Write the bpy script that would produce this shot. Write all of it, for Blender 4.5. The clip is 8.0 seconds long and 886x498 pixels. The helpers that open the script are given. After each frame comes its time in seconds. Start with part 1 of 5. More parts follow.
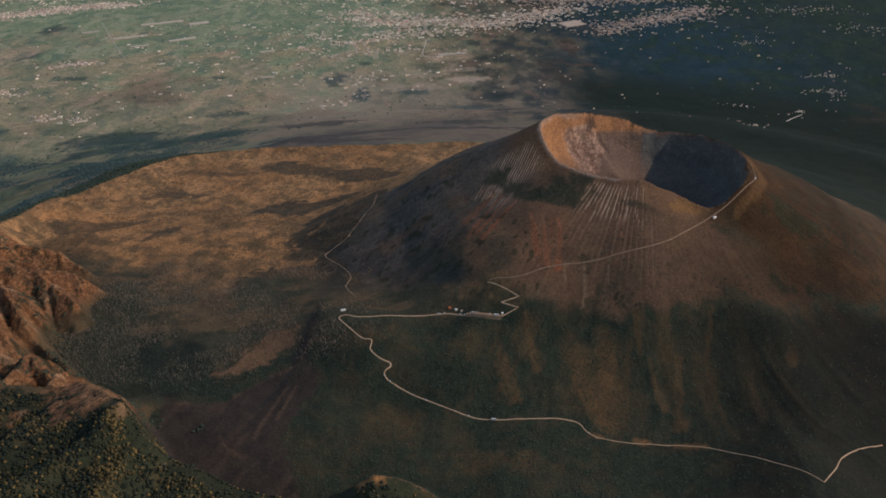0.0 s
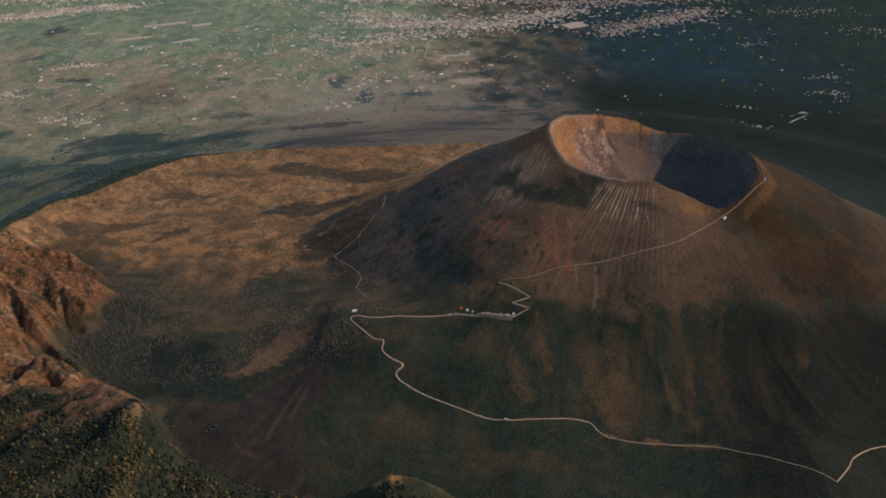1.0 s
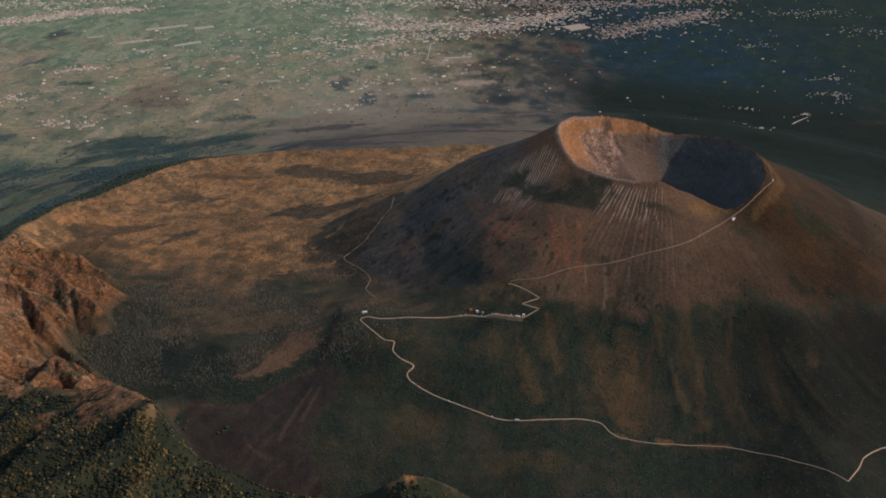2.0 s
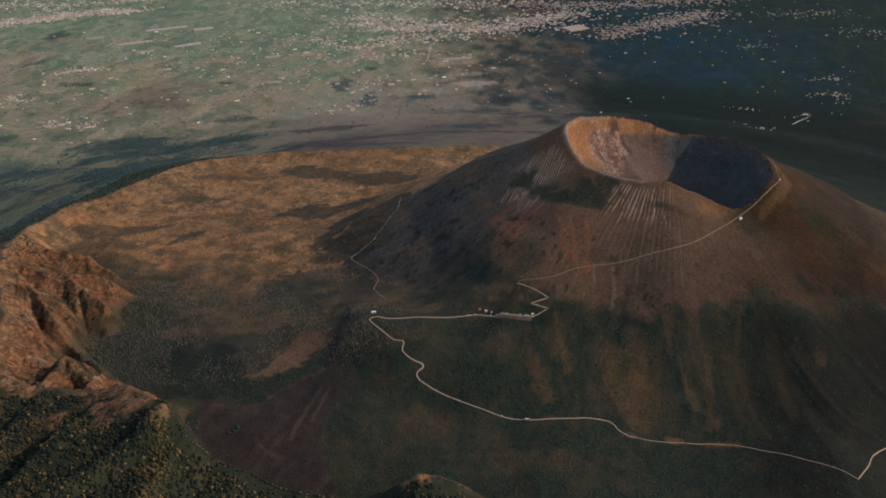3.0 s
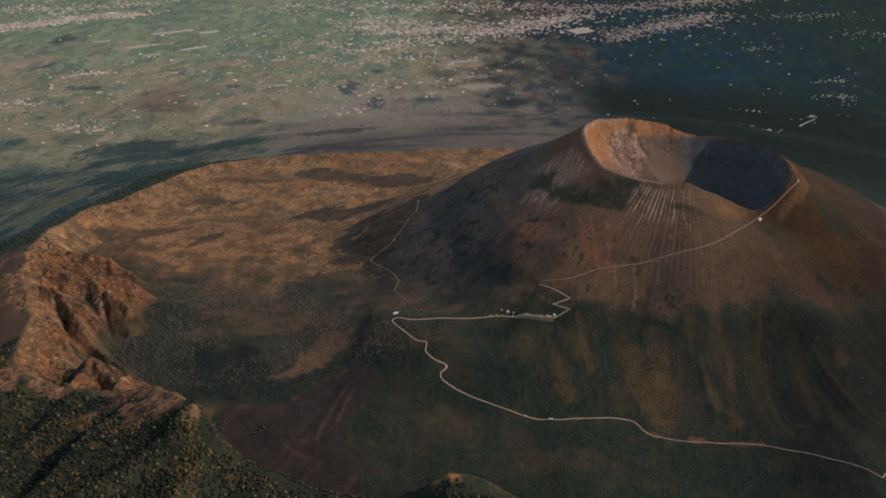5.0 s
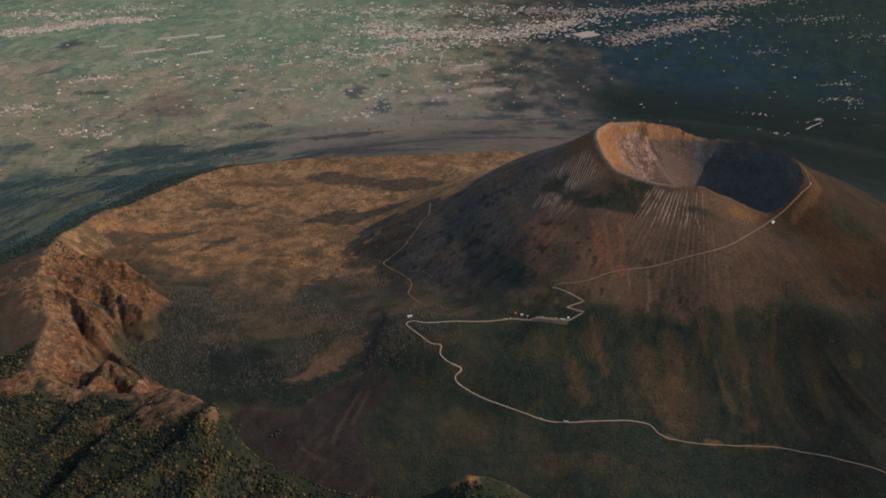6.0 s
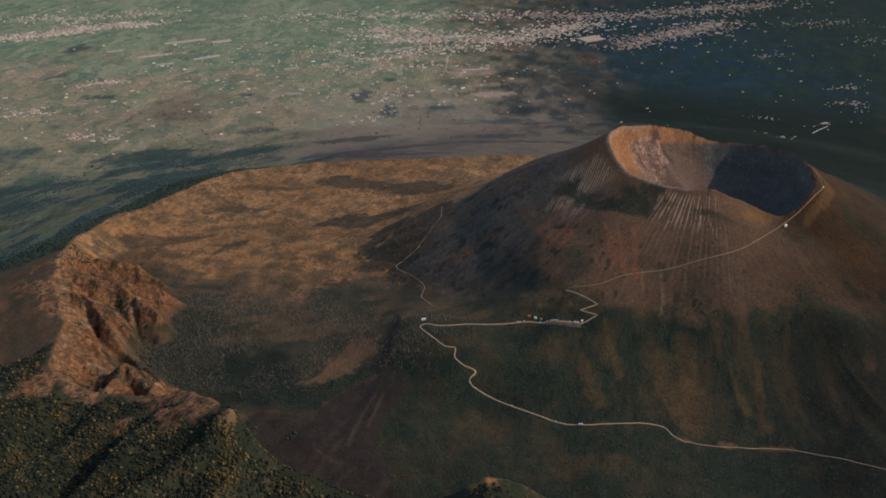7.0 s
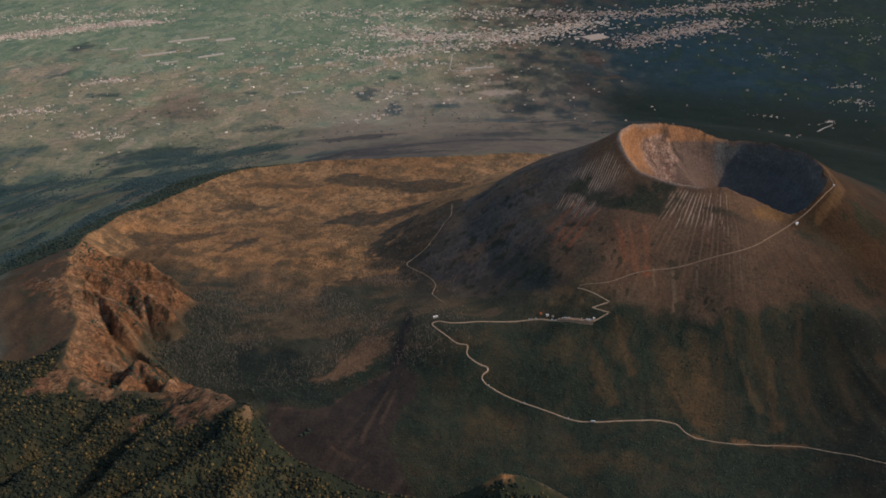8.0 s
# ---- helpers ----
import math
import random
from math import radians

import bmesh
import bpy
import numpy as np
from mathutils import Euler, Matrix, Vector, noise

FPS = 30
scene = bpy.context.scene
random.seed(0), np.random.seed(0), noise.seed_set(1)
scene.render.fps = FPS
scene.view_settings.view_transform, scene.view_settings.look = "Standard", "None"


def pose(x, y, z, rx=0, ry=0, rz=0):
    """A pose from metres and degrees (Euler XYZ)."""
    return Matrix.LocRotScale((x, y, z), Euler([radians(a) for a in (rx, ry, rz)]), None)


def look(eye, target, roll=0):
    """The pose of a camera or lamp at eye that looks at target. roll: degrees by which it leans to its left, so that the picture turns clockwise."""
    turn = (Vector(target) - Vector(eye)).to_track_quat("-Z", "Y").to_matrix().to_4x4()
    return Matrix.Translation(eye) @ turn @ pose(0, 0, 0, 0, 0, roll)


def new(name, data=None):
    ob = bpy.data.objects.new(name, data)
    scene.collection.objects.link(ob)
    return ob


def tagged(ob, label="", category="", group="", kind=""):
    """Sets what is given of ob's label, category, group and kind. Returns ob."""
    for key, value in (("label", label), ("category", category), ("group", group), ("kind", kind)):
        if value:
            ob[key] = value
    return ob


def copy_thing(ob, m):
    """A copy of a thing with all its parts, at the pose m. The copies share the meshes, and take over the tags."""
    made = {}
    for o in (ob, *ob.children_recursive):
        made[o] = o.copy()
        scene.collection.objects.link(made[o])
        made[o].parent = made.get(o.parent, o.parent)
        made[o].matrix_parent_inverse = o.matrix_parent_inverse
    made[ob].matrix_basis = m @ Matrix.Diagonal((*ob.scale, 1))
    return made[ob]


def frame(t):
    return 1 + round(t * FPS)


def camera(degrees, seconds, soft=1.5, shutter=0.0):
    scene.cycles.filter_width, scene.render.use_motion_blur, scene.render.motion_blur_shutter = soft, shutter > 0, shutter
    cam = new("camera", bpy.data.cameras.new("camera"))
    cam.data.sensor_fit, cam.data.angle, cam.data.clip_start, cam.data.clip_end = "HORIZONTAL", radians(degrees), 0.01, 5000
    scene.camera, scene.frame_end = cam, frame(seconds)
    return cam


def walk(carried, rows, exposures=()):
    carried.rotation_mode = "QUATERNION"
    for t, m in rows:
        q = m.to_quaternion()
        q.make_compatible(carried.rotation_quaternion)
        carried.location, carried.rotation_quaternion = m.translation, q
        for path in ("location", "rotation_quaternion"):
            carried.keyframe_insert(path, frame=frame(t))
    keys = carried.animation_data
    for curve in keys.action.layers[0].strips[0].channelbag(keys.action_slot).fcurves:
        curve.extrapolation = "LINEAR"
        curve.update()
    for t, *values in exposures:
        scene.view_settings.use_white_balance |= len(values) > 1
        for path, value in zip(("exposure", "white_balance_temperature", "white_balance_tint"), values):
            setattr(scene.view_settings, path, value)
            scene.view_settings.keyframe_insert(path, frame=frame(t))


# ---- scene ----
cam = camera(54.5, 8.0, soft=1.75)

PATH = [
    (0, (-0.39, -0.331, 945.899), (-0.403, 1.419, 944.931), -1.1),
    (0.5, (-6.837, -1.666, 946.362), (-6.849, 0.085, 945.396), -1.1),
    (1, (-13.528, -3.112, 946.674), (-13.54, -1.36, 945.709), -1.1),
    (1.5, (-19.148, -4.871, 947.199), (-19.161, -3.118, 946.237), -1.2),
    (3, (-38.526, -9.274, 948.135), (-38.53, -7.518, 947.176), -1.2),
    (3.5, (-44.658, -10.671, 948.489), (-44.661, -8.915, 947.532), -1.3),
    (4, (-51.215, -12.376, 949.194), (-51.218, -10.62, 948.238), -1.3),
    (4.5, (-57.465, -13.815, 949.482), (-57.468, -12.057, 948.527), -1.3),
    (6, (-76.547, -18.398, 951.346), (-76.557, -16.635, 950.401), -1.5),
    (6.5, (-82.55, -20.159, 951.543), (-82.566, -18.393, 950.605), -1.6),
    (7, (-89.402, -21.885, 952.231), (-89.418, -20.118, 951.295), -1.6),
    (7.5, (-95.945, -23.184, 952.355), (-95.963, -21.417, 951.42), -1.6),
    (8, (-102.321, -24.586, 952.976), (-102.339, -22.821, 952.037), -1.6),
]
walk(cam, [(t, look(eye, target, roll)) for t, eye, target, roll in PATH])

# ---- light ----
SUN_TURN, SUN_HEIGHT = -4.0, 33.0
sun_from = Vector((math.cos(radians(SUN_TURN)) * math.cos(radians(SUN_HEIGHT)), math.sin(radians(SUN_TURN)) * math.cos(radians(SUN_HEIGHT)), math.sin(radians(SUN_HEIGHT))))
lamp = bpy.data.lights.new("sun", "SUN")
lamp.energy, lamp.angle, lamp.color = 2.75, radians(0.5), (1.0, 0.83, 0.72)
sun = new("sun", lamp)
sun.matrix_world = look(sun_from * 3000, (0, 0, 0))
world = bpy.data.worlds.new("sky")
scene.world = world
world.use_nodes = True
sky = world.node_tree.nodes.new("ShaderNodeTexSky")
sky.sky_type, sky.sun_disc = "NISHITA", False
sky.sun_elevation, sky.sun_rotation = radians(SUN_HEIGHT), radians(90 - SUN_TURN)
back = world.node_tree.nodes["Background"]
back.inputs[1].default_value = 0.185
world.node_tree.links.new(sky.outputs[0], back.inputs[0])
scene.view_settings.exposure = -0.31

# ---- materials ----
def material(name):
    m = bpy.data.materials.new(name)
    m.use_nodes = True
    t = m.node_tree
    return m, t, t.nodes["Principled BSDF"]


def node(t, kind, values=(), **props):
    n = t.nodes.new("ShaderNode" + kind)
    for key, v in props.items():
        setattr(n, key, v)
    for key, v in values:
        n.inputs[key].default_value = v
    return n


def mix(t, a, b, factor, blend="MIX"):
    n = node(t, "Mix", data_type="RGBA", blend_type=blend)
    for slot, v in ((6, a), (7, b), (0, factor)):
        if hasattr(v, "links"):
            t.links.new(v, n.inputs[slot])
        else:
            n.inputs[slot].default_value = v
    return n.outputs[2]


def noisy(t, scale, detail=4, rough=0.6, where=None):
    n = node(t, "TexNoise", (("Scale", scale), ("Detail", detail), ("Roughness", rough)))
    if where:
        t.links.new(where, n.inputs["Vector"])
    return n.outputs["Fac"]


def ramp(t, source, low, high):
    n = node(t, "MapRange", (("From Min", low), ("From Max", high)))
    t.links.new(source, n.inputs["Value"])
    return n.outputs["Result"]


def land_material():
    m, t, out = material("land")
    place = node(t, "NewGeometry").outputs["Position"]
    cover = node(t, "Attribute", attribute_name="cover").outputs["Color"]
    field = node(t, "Attribute", attribute_name="field").outputs["Fac"]
    # grain at two scales over the land cover
    shade = ramp(t, noisy(t, 0.05, 6, 0.66, place), 0.28, 0.75)
    fine = ramp(t, noisy(t, 0.35, 5, 0.7, place), 0.25, 0.8)
    colour = mix(t, cover, mix(t, (0.55, 0.58, 0.62, 1), (1.45, 1.38, 1.25, 1), shade), 0.5, "MULTIPLY")
    colour = mix(t, colour, mix(t, (0.45, 0.47, 0.45, 1), (1.6, 1.55, 1.5, 1), fine), 0.75, "MULTIPLY")
    # ash that has run downhill: turn round the cone, way down, share of pale streaks
    polar = node(t, "Attribute", attribute_name="polar").outputs["Vector"]
    axes = node(t, "SeparateXYZ")
    t.links.new(polar, axes.inputs[0])
    run = node(t, "CombineXYZ")
    for slot, factor in ((0, 1.7), (1, 0.018)):
        times = node(t, "Math", ((1, factor),), operation="MULTIPLY")
        t.links.new(axes.outputs[slot], times.inputs[0])
        t.links.new(times.outputs[0], run.inputs[slot])
    sway = node(t, "TexNoise", (("Scale", 0.085), ("Detail", 4)))
    t.links.new(place, sway.inputs["Vector"])
    bent = node(t, "VectorMath", operation="ADD")
    t.links.new(run.outputs[0], bent.inputs[0])
    t.links.new(sway.outputs["Color"], bent.inputs[1])
    lines = noisy(t, 1.0, 4, 0.62, bent.outputs[0])
    finer = noisy(t, 0.55, 3, 0.6, run.outputs[0])
    pale = node(t, "Math", operation="MULTIPLY")
    bend = node(t, "Math", ((1, 4.5),), operation="MULTIPLY")
    t.links.new(noisy(t, 0.07, 3, 0.6, place), bend.inputs[0])
    wave = node(t, "Math", ((1, 2.9),), operation="MULTIPLY_ADD")
    t.links.new(axes.outputs[0], wave.inputs[0])
    t.links.new(bend.outputs[0], wave.inputs[2])
    comb = node(t, "Math", operation="SINE")
    t.links.new(wave.outputs[0], comb.inputs[0])
    both = node(t, "Math", ((1, 0.13),), operation="MULTIPLY_ADD")
    t.links.new(comb.outputs[0], both.inputs[0])
    t.links.new(lines, both.inputs[2])
    t.links.new(ramp(t, both.outputs[0], 0.54, 0.64), pale.inputs[0])
    t.links.new(axes.outputs[2], pale.inputs[1])
    colour = mix(t, colour, (0.36, 0.245, 0.17, 1), pale.outputs[0])
    ash = node(t, "Attribute", attribute_name="ash").outputs["Fac"]
    tone = mix(t, (0.88, 0.87, 0.87, 1), (1.13, 1.12, 1.1, 1), ramp(t, finer, 0.3, 0.7))
    colour = mix(t, colour, mix(t, (1, 1, 1, 1), tone, ash), 1.0, "MULTIPLY")
    # crevices and ledges of bare rock; the creases' shade is put into the colour
    rock = node(t, "Attribute", attribute_name="rock").outputs["Fac"]
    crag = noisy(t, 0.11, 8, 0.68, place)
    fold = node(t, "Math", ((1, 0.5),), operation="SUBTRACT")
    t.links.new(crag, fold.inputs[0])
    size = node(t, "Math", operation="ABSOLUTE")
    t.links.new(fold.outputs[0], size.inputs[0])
    crease_shade = mix(t, (0.46, 0.45, 0.46, 1), (1.22, 1.2, 1.18, 1), ramp(t, size.outputs[0], 0.0, 0.09))
    colour = mix(t, colour, mix(t, (1, 1, 1, 1), crease_shade, rock), 1.0, "MULTIPLY")
    # parcels of farmland
    turned = node(t, "Mapping", (("Rotation", (0, 0, 0.12)), ("Scale", (0.027, 0.0155, 0.0))))
    t.links.new(place, turned.inputs["Vector"])
    warp = node(t, "VectorMath", operation="ADD")
    bend = node(t, "TexNoise", (("Scale", 0.006), ("Detail", 2)))
    t.links.new(place, bend.inputs["Vector"])
    t.links.new(turned.outputs[0], warp.inputs[0])
    t.links.new(bend.outputs["Color"], warp.inputs[1])
    cell = node(t, "TexVoronoi", (("Scale", 1.0), ("Randomness", 0.75)), distance="CHEBYCHEV")
    t.links.new(warp.outputs[0], cell.inputs["Vector"])
    parts = node(t, "SeparateColor")
    t.links.new(cell.outputs["Color"], parts.inputs[0])
    tone = mix(t, (0.78, 0.86, 0.76, 1), (1.2, 1.12, 1.02, 1), parts.outputs[0])
    dry = ramp(t, parts.outputs[1], 0.84, 0.9)
    tone = mix(t, tone, (1.3, 1.17, 1.12, 1), dry)
    dark = ramp(t, parts.outputs[2], 0.8, 0.86)
    tone = mix(t, tone, (0.74, 0.82, 0.8, 1), dark)
    wide = node(t, "TexVoronoi", (("Scale", 0.34), ("Randomness", 0.9)), distance="MANHATTAN")
    t.links.new(warp.outputs[0], wide.inputs["Vector"])
    pieces = node(t, "SeparateColor")
    t.links.new(wide.outputs["Color"], pieces.inputs[0])
    tone = mix(t, tone, mix(t, (0.62, 0.74, 0.7, 1), (1.32, 1.18, 1.06, 1), pieces.outputs[0]), 0.45, "MULTIPLY")
    tan = node(t, "Math", operation="MULTIPLY")
    t.links.new(ramp(t, noisy(t, 0.004, 5, 0.62, place), 0.5, 0.64), tan.inputs[0])
    t.links.new(ramp(t, parts.outputs[0], 0.2, 0.7), tan.inputs[1])
    tone = mix(t, tone, (1.18, 1.0, 0.9, 1), tan.outputs[0])
    # orchards, hedges and bare plots inside the parcels
    deepened = node(t, "Mapping", (("Rotation", (0, 0, 0.3)), ("Scale", (0.13, 0.045, 0.0))))
    t.links.new(place, deepened.inputs["Vector"])
    plots = noisy(t, 1.0, 5, 0.72, deepened.outputs[0])
    tone = mix(t, tone, mix(t, (0.42, 0.5, 0.52, 1), (1, 1, 1, 1), ramp(t, plots, 0.36, 0.5)), 0.55, "MULTIPLY")
    tone = mix(t, tone, mix(t, (1, 1, 1, 1), (1.55, 1.35, 1.2, 1), ramp(t, plots, 0.58, 0.7)), 0.7, "MULTIPLY")
    narrow = node(t, "Mapping", (("Rotation", (0, 0, 0.16)), ("Scale", (0.03, 0.06, 0.0))))
    t.links.new(place, narrow.inputs["Vector"])
    rows = noisy(t, 1.0, 4, 0.7, narrow.outputs[0])
    tone = mix(t, tone, mix(t, (0.5, 0.6, 0.62, 1), (1, 1, 1, 1), ramp(t, rows, 0.37, 0.46)), 0.75, "MULTIPLY")
    tone = mix(t, tone, mix(t, (1, 1, 1, 1), (1.5, 1.35, 1.22, 1), ramp(t, rows, 0.6, 0.68)), 0.8, "MULTIPLY")
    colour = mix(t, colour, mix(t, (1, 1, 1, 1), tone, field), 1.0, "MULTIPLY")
    t.links.new(colour, out.inputs["Base Color"])
    out.inputs["Roughness"].default_value = 0.95
    out.inputs["Specular IOR Level"].default_value = 0.1
    bump = node(t, "Bump", (("Strength", 0.9), ("Distance", 1.2)))
    t.links.new(noisy(t, 0.28, 6, 0.7, place), bump.inputs["Height"])
    cliff = node(t, "Bump", (("Strength", 1.0), ("Distance", 4.0)))
    raised = node(t, "Math", operation="MULTIPLY")
    t.links.new(size.outputs[0], raised.inputs[0])
    t.links.new(rock, raised.inputs[1])
    t.links.new(raised.outputs[0], cliff.inputs["Height"])
    t.links.new(bump.outputs[0], cliff.inputs["Normal"])
    t.links.new(cliff.outputs[0], out.inputs["Normal"])
    return m


def rough_material(name, colour, spread=0.35, scale=2.0, roughness=0.85, piece=True, metal=0.0):
    """A plain weathered surface whose tone varies in grain and from piece to piece."""
    m, t, out = material(name)
    place = node(t, "NewGeometry").outputs["Position"]
    fine = noisy(t, scale, 5, 0.65, place)
    tone = mix(t, (1 - spread, 1 - spread, 1 - spread, 1), (1 + spread, 1 + spread, 1 + spread, 1), ramp(t, fine, 0.3, 0.7))
    c = mix(t, (*colour, 1), tone, 1.0, "MULTIPLY")
    if piece:
        each = node(t, "NewGeometry").outputs["Random Per Island"]
        c = mix(t, c, mix(t, (0.62, 0.6, 0.58, 1), (1.3, 1.3, 1.28, 1), each), 1.0, "MULTIPLY")
    t.links.new(c, out.inputs["Base Color"])
    out.inputs["Roughness"].default_value, out.inputs["Metallic"].default_value = roughness, metal
    out.inputs["Specular IOR Level"].default_value = 0.25
    return m


def leaf_material(name, low, high, warm, flecks=1.0):
    m, t, out = material(name)
    place = node(t, "NewGeometry").outputs["Position"]
    each = node(t, "NewGeometry").outputs["Random Per Island"]
    c = mix(t, (*low, 1), (*high, 1), each)
    c = mix(t, c, (*warm, 1), ramp(t, noisy(t, 0.03, 3, 0.6, place), 0.52, 0.75))
    c = mix(t, c, (*warm, 1), ramp(t, each, flecks - 0.02, flecks + 0.03))
    c = mix(t, c, mix(t, (0.5, 0.5, 0.5, 1), (1.5, 1.5, 1.5, 1), ramp(t, noisy(t, 1.6, 4, 0.7, place), 0.3, 0.7)), 1.0, "MULTIPLY")
    t.links.new(c, out.inputs["Base Color"])
    out.inputs["Roughness"].default_value = 0.8
    out.inputs["Specular IOR Level"].default_value = 0.15
    return m


LAND = land_material()

# ---- shape of the land ----
def vnoise(x, y, seed=0):
    """Smooth value noise in -1..1 for arrays."""
    xi, yi = np.floor(x), np.floor(y)
    u, v = x - xi, y - yi
    u, v = u * u * (3 - 2 * u), v * v * (3 - 2 * v)

    def grain(a, b):
        n = np.sin(a * 127.1 + b * 311.7 + seed * 74.7) * 43758.5453
        return (n - np.floor(n)) * 2 - 1
    low = grain(xi, yi) * (1 - u) + grain(xi + 1, yi) * u
    high = grain(xi, yi + 1) * (1 - u) + grain(xi + 1, yi + 1) * u
    return low * (1 - v) + high * v


def fbm(x, y, size, octaves=4, seed=0):
    total, gain = 0.0, 1.0
    for i in range(octaves):
        c, q = math.cos(0.5 + 1.1 * i), math.sin(0.5 + 1.1 * i)
        total = total + gain * vnoise((x * c - y * q) / size + 17.3 * i, (x * q + y * c) / size - 9.1 * i, seed + i)
        size, gain = size * 0.5, gain * 0.5
    return total


def ridged(x, y, size, octaves=3, seed=0):
    """Sharp-crested noise, 0 at the crests and falling below."""
    total, gain = 0.0, 1.0
    for i in range(octaves):
        c, q = math.cos(0.45 * i), math.sin(0.45 * i)
        total = total - gain * np.abs(vnoise((x * c - y * q) / size + 5.7 * i, (x * q + y * c) / size + 3.3 * i, seed + i))
        size, gain = size * 0.5, gain * 0.5
    return total


def smax(a, b, k):
    h = np.clip(0.5 + 0.5 * (a - b) / k, 0, 1)
    return b * (1 - h) + a * h + k * h * (1 - h)


def step(a, b, x):
    t = np.clip((x - a) / (b - a), 0, 1)
    return t * t * (3 - 2 * t)


def along(points, X, Y):
    """Distance to a polyline of (x, y, value...), its side (left is +1), the values and the run at the nearest place."""
    pts = np.array(points, float)
    best = np.full(np.shape(X), 1e9)
    side, run = np.zeros(np.shape(X)), np.zeros(np.shape(X))
    values = [np.zeros(np.shape(X)) for _ in range(pts.shape[1] - 2)]
    start = 0.0
    for a, b in zip(pts[:-1], pts[1:]):
        dx, dy = b[0] - a[0], b[1] - a[1]
        length = math.hypot(dx, dy)
        s = np.clip(((X - a[0]) * dx + (Y - a[1]) * dy) / length ** 2, 0, 1)
        d = np.hypot(X - a[0] - s * dx, Y - a[1] - s * dy)
        near = d < best
        best = np.where(near, d, best)
        cross = dx * (Y - a[1]) - dy * (X - a[0])
        side = np.where(near, np.where(cross >= 0, 1.0, -1.0), side)
        run = np.where(near, start + s * length, run)
        for i, v in enumerate(values):
            values[i] = np.where(near, a[2 + i] * (1 - s) + b[2 + i] * s, v)
        start += length
    return best, side, values, run


# the caldera's rim: x, y, height, outer slope
RIDGE = [(40, 500, 405, .25), (-30, 520, 428, .25), (-64, 523, 444, .25), (-115, 530, 412, .2), (-185, 548, 410, .15), (-245, 570, 425, .1),
         (-270, 577, 446, .08), (-289, 597, 467, .06), (-325, 632, 452, .05), (-358, 662, 440, .05), (-392, 664, 434, .03), (-445, 672, 434, .03), (-480, 680, 441, .05),
         (-501, 698, 446, .1), (-509, 732, 447, .15), (-514, 774, 448, .18), (-533, 810, 452, .22), (-560, 862, 461, .28), (-563, 888, 464, .3), (-577, 912, 459, .33), (-604, 1040, 424, .38), (-591, 1158, 401, .4),
         (-580, 1230, 378, .38), (-535, 1300, 373, .35), (-500, 1370, 367, .33), (-455, 1405, 366, .36), (-407, 1440, 354, .4), (-332, 1462, 350, .4), (-166, 1469, 351, .38), (24, 1478, 352, .38)]
REAR = [(24, 1478, 352, .38), (200, 1460, 340, .38), (420, 1350, 305, .32), (600, 1150, 300, .3), (640, 850, 318, .25), (560, 560, 340, .2),
        (300, 380, 355, .2), (40, 500, 405, .2)]
# rock ribs that stand out of the caldera wall: x, y, height
RIBS = [[(-545, 840, 455), (-524, 852, 444), (-499, 824, 437), (-475, 799, 428), (-466, 791, 410), (-443, 777, 399), (-420, 765, 385)],
        [(-540, 846, 452), (-512, 838, 442), (-487, 828, 431), (-466, 821, 410), (-452, 822, 385)],
        [(-497, 893, 434), (-470, 866, 425), (-460, 865, 424), (-439, 854, 411), (-424, 853, 385)],
        [(-563, 889, 463), (-525, 883, 445), (-497, 893, 434), (-455, 901, 421), (-424, 909, 386)],
        [(-445, 672, 436), (-437, 695, 434), (-438, 727, 432), (-422, 742, 408), (-406, 752, 385)],
        [(-438, 727, 432), (-419, 707, 425), (-398, 692, 413), (-382, 690, 398)],
        [(-511, 762, 448), (-486, 769, 433), (-476, 759, 421), (-460, 757, 400)],
        [(-392, 664, 436), (-393, 703, 426), (-378, 727, 394)],
        [(-358, 662, 442), (-354, 680, 418), (-333, 697, 385)],
        [(-577, 912, 459), (-545, 945, 441), (-505, 955, 427), (-472, 950, 404), (-450, 945, 386)]]
# gullies in the wooded shoulder: x, y, depth
GULLIES = [[(-304, 596, 3), (-317, 574, 16), (-345, 547, 30), (-372, 524, 38), (-400, 500, 42), (-445, 455, 42)],
           [(-438, 668, 3), (-456, 628, 14), (-489, 580, 24), (-512, 540, 28), (-545, 470, 28)],
           [(-382, 628, 3), (-400, 602, 12), (-414, 578, 16), (-428, 545, 12), (-445, 520, 8)]]
# dark clefts between the ribs: x, y, depth
CLEFTS = [[(-484, 890, 2), (-476, 874, 16), (-470, 858, 18), (-466, 842, 4)], [(-522, 846, 3), (-514, 836, 13), (-506, 820, 6)], [(-508, 832, 4), (-499, 815, 15), (-494, 802, 8)],
          [(-448, 742, 3), (-452, 752, 12), (-444, 766, 4)], [(-374, 668, 2), (-373, 684, 12), (-366, 700, 4)]]
# hills and hollows: x, y, radius, height
SWELLS = [(-118, 822, 42, 22), (-170, 890, 60, 9), (345, 585, 55, 18), (20, 880, 60, 12), (105, 893, 30, 9), (225, 690, 55, -8), (-33, 533, 25, 11), (-60, 720, 30, -8), (410, 815, 45, -10), (-80, 765, 28, 10), (-285, 1668, 45, 16), (-330, 1640, 30, 8)]
CRATER = (243.0, 1000.0)
RIM_R = [(-180, 126), (-162, 110), (-140, 98), (-115, 86), (-100, 84), (-80, 89), (-69, 94), (-62, 116), (-50, 125), (-32, 131), (-5, 122), (40, 110), (75, 89), (110, 87), (138, 90), (160, 112), (174, 128), (180, 126)]
